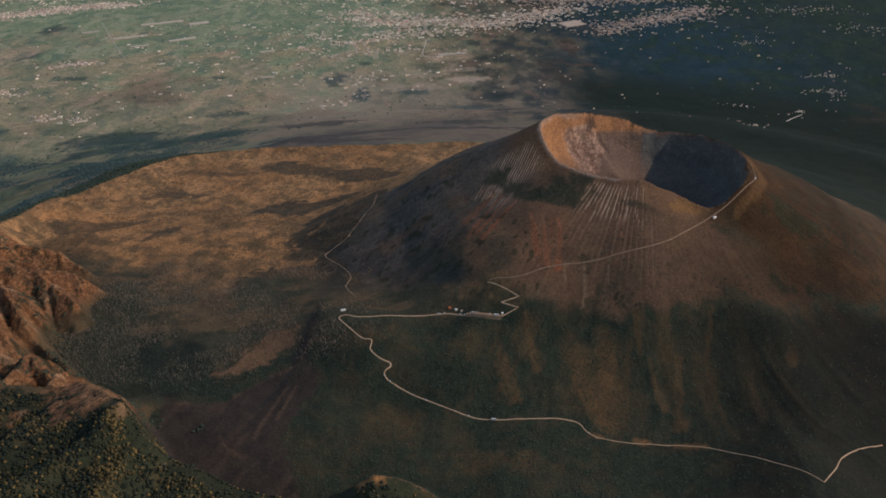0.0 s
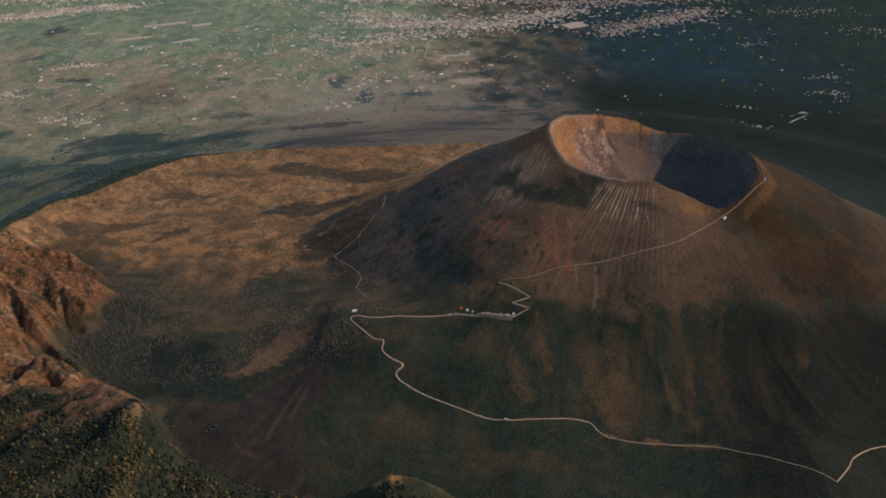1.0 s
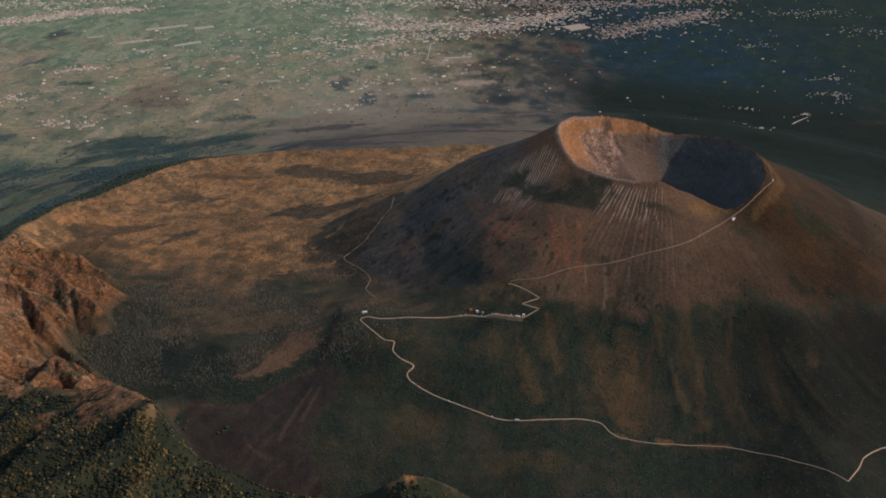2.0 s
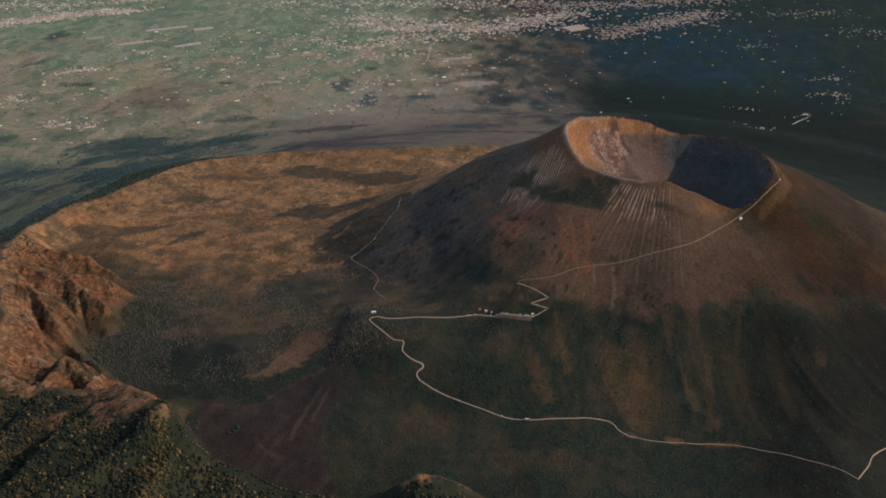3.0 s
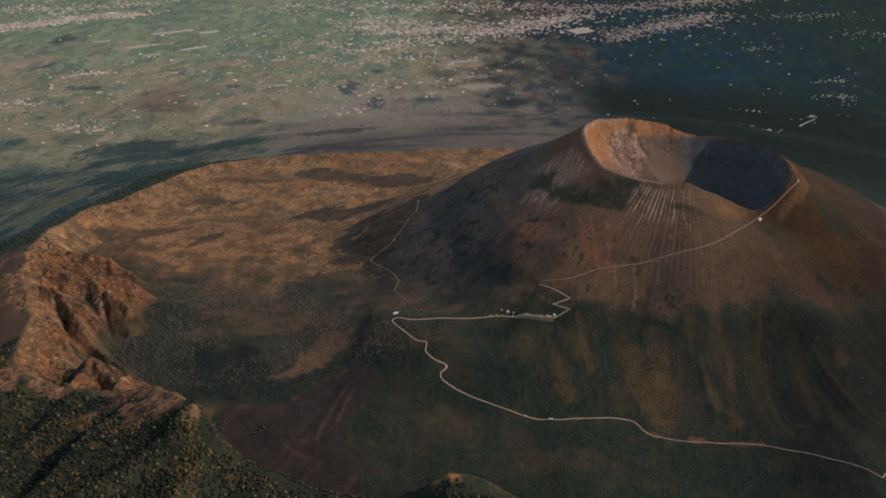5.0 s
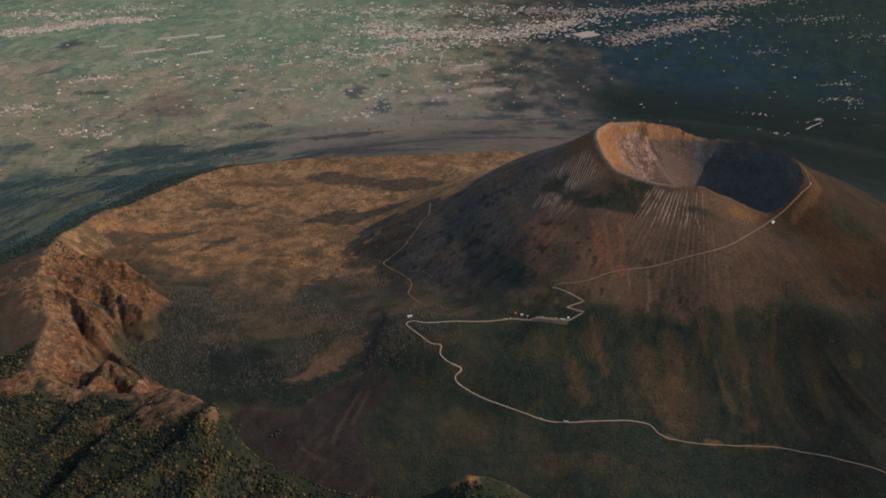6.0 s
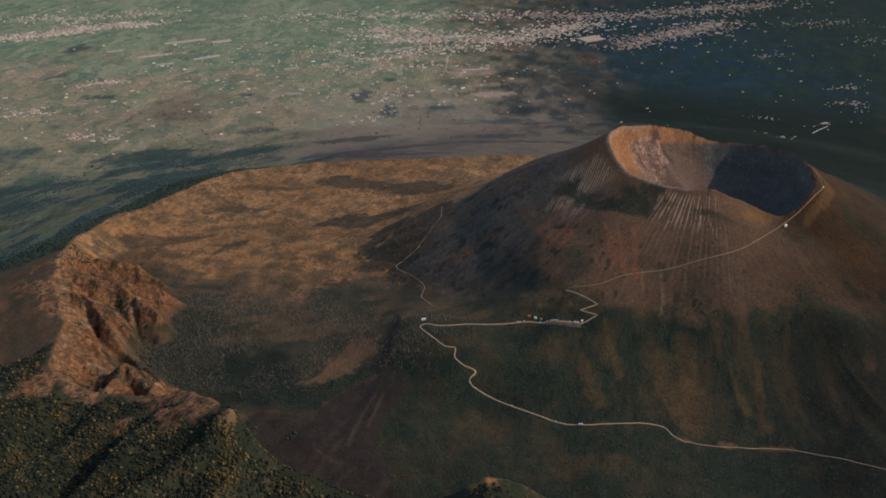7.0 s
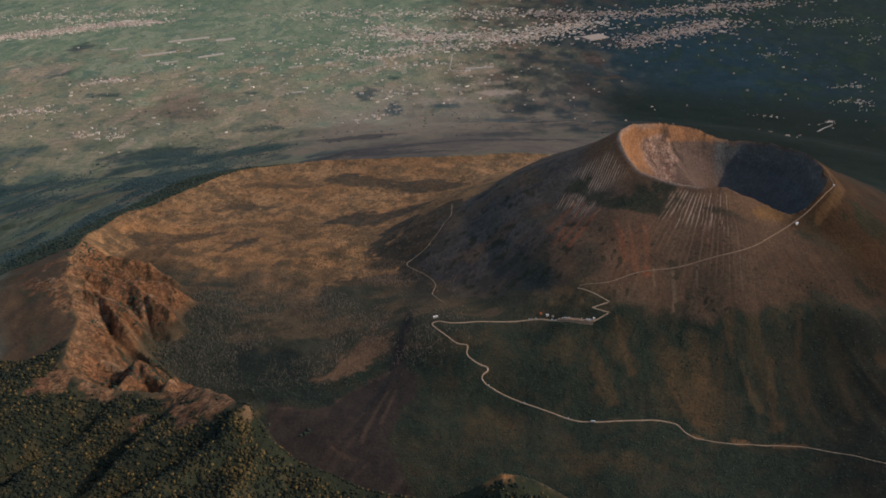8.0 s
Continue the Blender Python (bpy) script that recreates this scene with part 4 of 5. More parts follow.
pit = sheet("crater_wall", IN_PIT & ~(OUT > -4)[mid])
pit.parent = cone
tagged(pit, "steep orange and dark inner wall of the crater")
rim = sheet("crater_rim", IN_PIT & (OUT > -4)[mid])
rim.parent = cone
tagged(rim, "sharp pale edge of the crater")
RIB_GAPS = np.stack([along(line, MX, MY)[0] for line in RIBS])
NEAREST = np.where((RIB_GAPS.min(0) < 24) & ~OUTSIDE, RIB_GAPS.argmin(0), -1)[mid]
ridge = tagged(sheet("caldera_ridge", ON_RIDGE & (NEAREST < 0)), "jagged orange rock ridge of an old caldera wall", "rock ridge")
for k in range(len(RIBS)):
    if (ON_RIDGE & (NEAREST == k)).any():
        sheet("rock_rib", ON_RIDGE & (NEAREST == k)).parent = ridge


# ---- roads and paths ----
def part(name, bm, mat, parent=None, label=""):
    me = bpy.data.meshes.new(name)
    bm.to_mesh(me)
    bm.free()
    me.materials.append(mat)
    ob = new(name, me)
    ob.parent = parent
    if label:
        tagged(ob, label)
    return ob


def curve_points(points, step_m, sharp=False):
    """A smooth line through the points, with a point about every step_m."""
    p = [Vector((x, y, 0)) for x, y in points]
    p = [p[0] * 2 - p[1]] + p + [p[-1] * 2 - p[-2]]
    line = []
    for a, b, c, d in zip(p, p[1:], p[2:], p[3:]):
        n = max(2, round((c - b).length / step_m))
        for i in range(n):
            t = i / n
            if sharp:
                line.append(b.lerp(c, t))
                continue
            line.append(0.5 * (2 * b + (c - a) * t + (2 * a - 5 * b + 4 * c - d) * t * t + (3 * b - a - 3 * c + d) * t ** 3))
    line.append(p[-2])
    return np.array([(v.x, v.y) for v in line])


def roadway(name, points, width, mat, step_m=2.5, lift=0.3, bank=1.2, sharp=False):
    """A bench of road laid along the land, with sloped shoulders."""
    line = curve_points(points, step_m, sharp)
    go = np.gradient(line, axis=0)
    go /= np.maximum(1e-6, np.linalg.norm(go, axis=1))[:, None]
    side = np.stack([-go[:, 1], go[:, 0]], -1)
    wide = width * (1 + 0.12 * vnoise(np.arange(len(line)) * 0.35, np.zeros(len(line)), 5))[:, None]
    left, right = line + side * wide / 2, line - side * wide / 2
    zl, zr, zm = (height(a[:, 0], a[:, 1]) for a in (left, right, line))
    top = np.maximum(np.maximum(zl, zr) * 0.6 + 0.4 * zm, zm) + lift
    kernel = np.ones(5) / 5
    top = np.convolve(np.pad(top, 2, mode="edge"), kernel, "valid")
    top = np.maximum(top, np.maximum(zl, zr) + 0.1)
    rows = [(line + side * (wide / 2 + bank * 0.5), np.minimum(zl, top) - 1.0), (left, top), (right, top), (line - side * (wide / 2 + bank * 0.5), np.minimum(zr, top) - 1.0)]
    verts = np.concatenate([np.concatenate([a, z[:, None]], 1) for a, z in rows])
    n = len(line)
    faces = [(k * n + i, (k + 1) * n + i, (k + 1) * n + i + 1, k * n + i + 1) for k in range(3) for i in range(n - 1)]
    me = bpy.data.meshes.new(name)
    me.from_pydata(verts.tolist(), [], faces)
    me.materials.append(mat)
    me.update()
    return new(name, me), line, top


ASPHALT = rough_material("pale_asphalt", (0.45, 0.30, 0.185), 0.25, 0.6, 0.9, False)
DUST = rough_material("dusty_path", (0.23, 0.15, 0.095), 0.35, 0.5, 0.95, False)
TRACK = rough_material("worn_trail", (0.30, 0.20, 0.125), 0.6, 0.12, 0.95, False)
LANE = rough_material("country_lane", (0.45, 0.40, 0.34), 0.25, 0.1, 0.9, False)
ROAD_A = [(433, 661), (403, 648), (379, 632), (361, 608), (341, 586)]
ROAD_LOW = [(341, 586), (326, 601), (308, 615), (289, 630), (256, 648), (226, 655), (181, 658), (145, 664)]
ROAD_B = [(145, 664), (136, 672), (128, 684), (105, 688), (70, 688), (41, 689),
          (12, 696), (-29, 715), (-59, 731), (-69, 737), (-71, 743), (-64, 749), (-78, 755), (-87, 764), (-86, 775), (-97, 780), (-111, 797), (-122, 810)]
ROAD_C = [(-122, 810), (-126, 817), (-119, 819), (-100, 814), (-68, 815), (-36, 813), (-4, 811), (21, 802), (55, 796)]
ZIGZAG = [(55, 796), (76, 801), (57, 808), (77, 810), (43, 830)]
FOOTPATH = [(45, 831), (79, 828), (117, 834), (155, 835), (187, 837), (225, 841), (252, 852), (282, 875), (307, 891),
            (328, 903), (348, 917), (366, 937), (372, 973)]
TRAIL = [(-110, 858), (-126, 893), (-123, 922), (-140, 948), (-161, 976), (-151, 985), (-129, 1000), (-112, 1021), (-101, 1037), (-99, 1083)]
for name, points, width, mat, words in (
        ("road", ROAD_A, 0.8, ASPHALT, "pale mountain road climbing the dark wooded slope"),
        ("road", ROAD_LOW, 0.5, ASPHALT, "thin pale mountain road along the dark lower slope"),
        ("road", ROAD_B, 0.95, ASPHALT, "winding pale mountain road with sharp bends through dark scrub"),
        ("road", ROAD_C, 1.05, ASPHALT, "level pale road from the bend to the car park"),
        ("footpath", ZIGZAG, 0.5, ASPHALT, "dusty footpath in sharp zigzags above the car park"),
        ("footpath", FOOTPATH, 0.6, DUST, "dusty brown footpath slanting up the ash cone to the rim"),
        ("footpath", TRAIL, 0.5, TRACK, "narrow pale trail along the foot of the cone")):
    made, _, _ = roadway(name, points, width, mat, sharp=points is ZIGZAG)
    tagged(made, words, "road" if name == "road" else "path", kind="structure")
for points, width in (([(-76, 3472), (-84, 3350), (-79, 3233), (35, 3250)], 2.2), ([(-1529, 3843), (-1360, 3500), (-1219, 3227)], 0.7), ([(1030, 2470), (1060, 2500), (1103, 2534)], 2.2), ([(-440, 3230), (-414, 3290), (-350, 3330), (-364, 3375)], 3.0)):
    made, _, _ = roadway("country_lane", points, width, LANE, 20, 0.6, 3)
    tagged(made, "thin pale country lane across farmland", "road", kind="structure")

# ---- woods ----
RNG = np.random.default_rng(7)
G = (1 + 5 ** 0.5) / 2
BALL = np.array([(-1, G, 0), (1, G, 0), (-1, -G, 0), (1, -G, 0), (0, -1, G), (0, 1, G), (0, -1, -G), (0, 1, -G), (G, 0, -1), (G, 0, 1), (-G, 0, -1), (-G, 0, 1)]) / math.hypot(1, G)
BALL_FACES = np.array([(0, 11, 5), (0, 5, 1), (0, 1, 7), (0, 7, 10), (0, 10, 11), (1, 5, 9), (5, 11, 4), (11, 10, 2), (10, 7, 6), (7, 1, 8),
                       (3, 9, 4), (3, 4, 2), (3, 2, 6), (3, 6, 8), (3, 8, 9), (4, 9, 5), (2, 4, 11), (6, 2, 10), (8, 6, 7), (9, 8, 1)])


def triangles(name, verts, faces, mat):
    me = bpy.data.meshes.new(name)
    me.vertices.add(len(verts))
    me.vertices.foreach_set("co", np.asarray(verts, np.float32).ravel())
    me.loops.add(faces.size)
    me.loops.foreach_set("vertex_index", faces.astype(np.int32).ravel())
    me.polygons.add(len(faces))
    me.polygons.foreach_set("loop_start", np.arange(0, faces.size, faces.shape[1], dtype=np.int32))
    me.update(calc_edges=True)
    me.materials.append(mat)
    return me


def clumps(name, x, y, size, tall, mat, sink=0.25, ground_z=None):
    """Ragged crowns of leaves, one for each place."""
    n = len(x)
    z = height(x, y) if ground_z is None else ground_z
    shape = BALL[None] * (1 + RNG.uniform(-0.38, 0.38, (n, 12, 1)))
    turn = RNG.uniform(0, 2 * math.pi, n)
    c, q = np.cos(turn)[:, None], np.sin(turn)[:, None]
    px, py = shape[..., 0] * c - shape[..., 1] * q, shape[..., 0] * q + shape[..., 1] * c
    verts = np.stack([x[:, None] + px * size[:, None], y[:, None] + py * size[:, None], z[:, None] + (shape[..., 2] * 0.5 + 0.5 - sink) * tall[:, None]], -1)
    faces = (BALL_FACES[None] + (np.arange(n) * 12)[:, None, None]).reshape(-1, 3)
    return new(name, triangles(name, verts.reshape(-1, 3), faces, mat))


def sampled(grid, x, y):
    i = np.clip(np.searchsorted(GX, x), 0, len(GX) - 1)
    j = np.clip(np.searchsorted(GY, y), 0, len(GY) - 1)
    return grid[j, i]


ROADS = [(*a, *b) for r in (ROAD_A, ROAD_LOW, ROAD_B, ROAD_C, ZIGZAG, FOOTPATH, TRAIL) for a, b in zip(r, r[1:])]


def off_roads(x, y, gap):
    keep = np.ones(len(x), bool)
    for ax, ay, bx, by in ROADS:
        dx, dy = bx - ax, by - ay
        t = np.clip(((x - ax) * dx + (y - ay) * dy) / (dx * dx + dy * dy), 0, 1)
        keep &= np.hypot(x - ax - t * dx, y - ay - t * dy) > gap
    return keep


def scatter(n, x0, x1, y0, y1, rule):
    x, y = RNG.uniform(x0, x1, n), RNG.uniform(y0, y1, n)
    keep = RNG.uniform(0, 1, n) < rule(x, y)
    return x[keep], y[keep]


LEAF_VALLEY = leaf_material("scrub_leaves", (0.027, 0.041, 0.029), (0.046, 0.062, 0.037), (0.068, 0.06, 0.034))
LEAF_SHOULDER = leaf_material("wood_leaves", (0.011, 0.017, 0.012), (0.031, 0.034, 0.019), (0.14, 0.092, 0.032), 0.9)
# green leaves with a blue haze tint in the colour
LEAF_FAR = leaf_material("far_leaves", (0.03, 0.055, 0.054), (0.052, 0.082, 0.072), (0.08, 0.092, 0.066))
BARK = rough_material("bark", (0.10, 0.075, 0.055), 0.3, 6.0, 0.9)
DEADWOOD = rough_material("dead_wood", (0.20, 0.155, 0.12), 0.3, 3.0, 0.9)

x, y = scatter(150000, -640, 480, 470, 1000, lambda x, y: sampled(WOODS, x, y) * ~sampled(OUTSIDE, x, y) * 0.9)
keep = off_roads(x, y, 3.4)
x, y = x[keep], y[keep]
size = RNG.gamma(3.0, 0.2, len(x)).clip(0.25, 1.0)
tagged(clumps("scrub", x, y, size, size * RNG.uniform(0.5, 0.85, len(x)), LEAF_VALLEY), "dark green scrub and low trees on the lower slopes", "scrub", kind="stuff")
x, y = scatter(52000, -640, 60, 420, 800, lambda x, y: sampled(WOODS, x, y) * sampled(OUTSIDE, x, y) * 0.85)
size = RNG.uniform(0.75, 1.85, len(x))
tagged(clumps("woodland", x, y, size, size * RNG.uniform(1.3, 2.2, len(x)), LEAF_SHOULDER), "dense dark woodland with yellowing crowns on the shoulder", "woodland", kind="stuff")
x, y = scatter(30000, -345, -95, 500, 665, lambda x, y: (~sampled(OUTSIDE, x, y)) * (sampled(WOODS, x, y) > 0.5) * (sampled(MZ, x, y) > 364) * 0.8)
size = RNG.uniform(0.6, 1.4, len(x))
tagged(clumps("woodland", x, y, size, size * RNG.uniform(1.0, 1.6, len(x)), LEAF_SHOULDER), "thin brown-green woodland on the spur's steep flank", "woodland", kind="stuff")
def slope_woods(x, y):
    patch = fbm(x, y * 0.6, 110, 5, 75)
    thin = step(2500, 2150, y + 260 * fbm(x, y, 90, 5, 71) + 140 * patch) * step(-400, -620, x + 0.2 * (y - 1500) + 120 * patch)
    thin = thin * (1 - step(150, 110, sampled(CREST_GAP, x, y)) * step(1030, 1000, y))
    return sampled(OUTSIDE, x, y) * thin * (0.04 + 0.96 * step(-0.15, 0.15, fbm(x, y * 0.45, 95, 5, 144))) * 0.22


x, y = scatter(60000, -1500, -420, 800, 2450, slope_woods)
size = RNG.uniform(1.4, 3.4, len(x))
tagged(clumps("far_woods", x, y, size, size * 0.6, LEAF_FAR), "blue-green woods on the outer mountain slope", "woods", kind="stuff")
x, y = scatter(24000, -800, -400, 970, 1480, lambda x, y: sampled(OUTSIDE, x, y) * step(130, 80, sampled(CREST_GAP, x, y) - 20 * step(1180, 1060, y) + 30 * fbm(x, y, 60, 4, 202)) * 0.9)
size = RNG.uniform(0.8, 2.0, len(x))
tagged(clumps("woodland", x, y, size, size * 1.5, LEAF_VALLEY), "dark narrow forest along the caldera crest", "woodland", kind="stuff")
x, y = scatter(42000, -2600, 2200, 2150, 4700, lambda x, y: step(0.15, 0.6, ridged(x + 0.4 * y, y - 0.4 * x, 190, 2, 205) + 0.42) * 0.6 + 0.03)
size = RNG.uniform(1.2, 4.2, len(x))
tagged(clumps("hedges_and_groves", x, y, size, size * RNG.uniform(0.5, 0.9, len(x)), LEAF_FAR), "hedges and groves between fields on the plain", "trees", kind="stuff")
x, y = scatter(9000, -60, 520, 720, 980, lambda x, y: (sampled(OUT, x, y) > 60) * (sampled(OUT, x, y) < 260) * step(0.2, 0.7, fbm(x, y, 45, 3, 207)) * 0.22)
keep = off_roads(x, y, 2.5)
x, y = x[keep], y[keep]
size = RNG.uniform(0.5, 1.4, len(x))
tagged(clumps("bushes", x, y, size, size, LEAF_VALLEY), "scattered dark bushes on the bare ash slope", "bushes", kind="stuff")


def spikes(name, x, y, tall, mat):
    """Bare leaning trunks with two stub limbs each."""
    n = len(x)
    z = height(x, y)
    lean = RNG.normal(0, 0.09, (n, 2)) * tall[:, None]
    verts, faces = [], []
    base = np.array([(0.15, 0.0), (-0.08, 0.13), (-0.08, -0.13)])
    for low, high, thick, out_x in ((0.0, 1.0, 1.0, 0.0), (0.45, 0.8, 0.6, 0.28), (0.55, 0.9, 0.5, -0.24)):
        foot = np.stack([x + lean[:, 0] * low, y + lean[:, 1] * low, z - 0.2 + tall * low], -1)
        tip = np.stack([x + lean[:, 0] * high + out_x * tall, y + lean[:, 1] * high, z + tall * high], -1)
        for bx, by in base:
            verts.append(foot + np.array([bx, by, 0]) * thick)
        verts.append(tip)
    verts = np.stack(verts, 1)
    for k in range(3):
        for i in range(3):
            faces.append((4 * k + i, 4 * k + (i + 1) % 3, 4 * k + 3))
    faces = (np.array(faces)[None] + (np.arange(n) * 12)[:, None, None]).reshape(-1, 3)
    return new(name, triangles(name, verts.reshape(-1, 3), faces, mat))


x, y = scatter(42000, -460, -60, 740, 985, lambda x, y: (~sampled(OUTSIDE, x, y)) * step(0.0, 0.5, fbm(x, y, 60, 3, 211) + 0.45) * step(985, 930, y + 0.12 * x) * step(745, 790, y - 0.12 * (x + 200)) * (sampled(SLOPE, x, y) < 0.6) * step(-70, -150, x + 0.3 * (y - 860)) * 0.5)
keep = off_roads(x, y, 4)
x, y = x[keep], y[keep]
tagged(spikes("dead_trees", x, y, RNG.uniform(1.8, 4.2, len(x)), DEADWOOD), "grey bare burnt tree trunks standing on the caldera floor", "dead trees", kind="stuff")

x, y = scatter(1500, 70, 190, 880, 960, lambda x, y: np.maximum(blob(x, y, 140, 922, 26, 14, -20, 0.35, 1.0, 90), blob(x, y, 112, 925, 18, 9, -20, 0.35, 1.0, 91)) * (sampled(OUT, x, y) > 6) * 0.6)
size = RNG.uniform(0.4, 1.1, len(x))
tagged(clumps("bushes", x, y, size, size, LEAF_VALLEY), "dark green bushes in a patch below the rim", "bushes", kind="stuff")
TUFT = leaf_material("dry_tufts", (0.05, 0.038, 0.021), (0.25, 0.155, 0.08), (0.09, 0.07, 0.038))
x, y = scatter(120000, -600, -60, 900, 1480, lambda x, y: (~sampled(OUTSIDE, x, y)) * (sampled(OUT, x, y) > 230) * (0.25 + 0.75 * step(-0.1, 0.6, fbm(x, y, 50, 3, 213))) * step(0.035, 0.09, sampled(COLOUR[..., 1], x, y)) * 0.65)
keep = off_roads(x, y, 2.5)
x, y = x[keep], y[keep]
size = RNG.uniform(0.3, 0.85, len(x))
tagged(clumps("dry_scrub", x, y, size, size * 1.3, TUFT), "low dry brown scrub on the caldera floor", "scrub", kind="stuff")
x, y = scatter(9000, -610, -250, 600, 1010, lambda x, y: (EDGE[np.clip(np.searchsorted(GY, y), 0, len(GY) - 1), np.clip(np.searchsorted(GX, x), 0, len(GX) - 1)] < 90) * (~sampled(OUTSIDE, x, y)) * step(0.1, 0.6, fbm(x, y, 25, 3, 215)))
size = RNG.uniform(0.7, 2.3, len(x))
tagged(clumps("bushes", x, y, size, size * 0.9, LEAF_VALLEY), "dark bushes clinging to the rock ridge", "bushes", kind="stuff")


def tree_parts(seed, tall):
    """One tree: a tapered trunk with limbs, and a crown of ragged clumps."""
    rnd = random.Random(seed)
    root = new("tree")
    bm = bmesh.new()
    bmesh.ops.create_cone(bm, cap_ends=True, segments=7, radius1=0.16, radius2=0.05, depth=tall * 0.7, matrix=Matrix.Translation((0, 0, tall * 0.35)))
    for i in range(5):
        a = i * 1.26 + rnd.uniform(-0.3, 0.3)
        m = Matrix.Translation((0, 0, tall * rnd.uniform(0.3, 0.55))) @ Matrix.Rotation(a, 4, "Z") @ Matrix.Rotation(radians(52), 4, "Y") @ Matrix.Translation((0, 0, tall * 0.17))
        bmesh.ops.create_cone(bm, cap_ends=True, segments=5, radius1=0.07, radius2=0.02, depth=tall * 0.34, matrix=m)
    part("trunk", bm, BARK, root)
    bm = bmesh.new()
    for i in range(26):
        a, h = rnd.uniform(0, 6.28), rnd.uniform(0.38, 1.0)
        wide = tall * 0.36 * math.sin(math.pi * min(1, max(0.12, (1.08 - h) * 1.3)) * 0.55)
        d = wide * math.sqrt(rnd.uniform(0.1, 1.0))
        r = tall * rnd.uniform(0.09, 0.17)
        m = Matrix.Translation((d * math.cos(a), d * math.sin(a), tall * h)) @ Matrix.Diagonal((r, r, r * 0.75, 1))
        ball = bmesh.ops.create_icosphere(bm, subdivisions=1, radius=1.0, matrix=m)
        for v in ball["verts"]:
            v.co += Vector((rnd.uniform(-1, 1), rnd.uniform(-1, 1), rnd.uniform(-1, 1))) * r * 0.3
    part("crown", bm, LEAF_SHOULDER, root, "yellow-green ragged crown")
    return tagged(root, "small leafy tree with a yellowing crown on the wooded spur", "tree", "trees on the spur")


trees = [tree_parts(11, 3.6), tree_parts(12, 4.4), tree_parts(13, 3.0)]
x, y = scatter(260, -345, -225, 505, 585, lambda x, y: sampled(WOODS, x, y) * 0.75)
z = height(x, y)
for i in range(len(x)):
    m = pose(x[i], y[i], z[i] - 0.15, 0, 0, 77 * i)
    if i < len(trees):
        trees[i].matrix_basis = m
    else:
        copy_thing(trees[i % len(trees)], m)

# ---- buildings, vehicles ----
WALL = rough_material("rendered_wall", (0.72, 0.61, 0.49), 0.2, 0.5, 0.85)
# walls for the south, toned down in the colour for haze and shade
DIM_PLASTER = rough_material("dimmed_plaster", (0.42, 0.34, 0.28), 0.25, 0.4, 0.9)
ROOF = rough_material("tile_roof", (0.42, 0.27, 0.19), 0.2, 0.5, 0.85)
FLAT = rough_material("flat_roof", (0.50, 0.41, 0.33), 0.2, 0.4, 0.9)
GLASS, _t, _o = material("window_glass")
_o.inputs["Base Color"].default_value, _o.inputs["Roughness"].default_value = (0.03, 0.035, 0.04, 1), 0.12
WHITE = rough_material("white_paint", (0.78, 0.76, 0.72), 0.06, 1.0, 0.45, False)
REDDISH = rough_material("orange_canvas", (0.62, 0.17, 0.06), 0.15, 1.0, 0.8, False)
TYRE = rough_material("rubber", (0.03, 0.03, 0.03), 0.1, 4.0, 0.9, False)
PLASTIC = rough_material("greenhouse_film", (0.40, 0.35, 0.28), 0.15, 0.05, 0.5, False)


def houses(name, places, words, plaster=None):
    """A quarter of a town: many houses with walls and pitched or flat roofs in one mesh."""
    verts, faces, mats = [], [], []
    bases = height(np.array([p[0] for p in places]), np.array([p[1] for p in places]), False)
    for (x, y, turn, length, width, tall, pitch), base in zip(places, bases.tolist()):
        c, q = math.cos(turn), math.sin(turn)
        n = len(verts)
        for u, v, w in ((-1, -1, -2), (1, -1, -2), (1, 1, -2), (-1, 1, -2), (-1, -1, tall), (1, -1, tall), (1, 1, tall), (-1, 1, tall), (-1, 0, tall + pitch), (1, 0, tall + pitch)):
            verts.append((x + (u * length * c - v * width * q) / 2, y + (u * length * q + v * width * c) / 2, base + w))
        faces += [[n, n + 1, n + 5, n + 4], [n + 2, n + 3, n + 7, n + 6], [n + 1, n + 2, n + 6, n + 9, n + 5], [n + 3, n, n + 4, n + 8, n + 7], [n + 4, n + 5, n + 9, n + 8], [n + 6, n + 7, n + 8, n + 9]]
        mats += [0, 0, 0, 0, 1 if pitch > 0.8 else 2, 1 if pitch > 0.8 else 2]
    me = bpy.data.meshes.new(name)
    me.from_pydata(verts, [], faces)
    for m in (plaster or WALL, ROOF, plaster or FLAT):
        me.materials.append(m)
    me.polygons.foreach_set("material_index", mats)
    me.update()
    return tagged(new(name, me), words, "houses", kind="stuff")


def along_line(points, n, spread, big=1.0):
    """Houses strewn about a line, thinning out from it."""
    line = curve_points(points, 5)
    for _ in range(n):
        x, y = line[RNG.integers(len(line))] + RNG.normal(0, 1, 2) * spread * RNG.uniform(0.2, 1.25) * np.array((1.5, 0.8))
        size = (RNG.gamma(2.0, 1.7) + 1.9) * big
        yield x, y, RNG.normal(0.12, 0.25), size * RNG.uniform(1.0, 1.9), size * RNG.uniform(0.5, 0.9), RNG.uniform(1.8, 4.5) * min(1.0, big + 0.2), RNG.choice([0.3, 0.3, 1.2])


houses("town", list(along_line([(-2350, 3900), (-2000, 3990), (-1760, 4122), (-1500, 4170)], 1900, 45)) + list(along_line([(-2300, 4350), (-1900, 4330), (-1500, 4420)], 300, 90)),
       "dense pale houses of a town strung along the plain")
houses("town", list(along_line([(-430, 3990), (-214, 3720), (-95, 3790), (150, 3690), (330, 3800), (547, 3950)], 1700, 84, 1.15)) + list(along_line([(-900, 4250), (-200, 4200), (300, 4150)], 500, 110)) + list(along_line([(-330, 3560), (-120, 3600), (60, 3560)], 160, 45)),
       "sprawling town of cream houses on the plain")
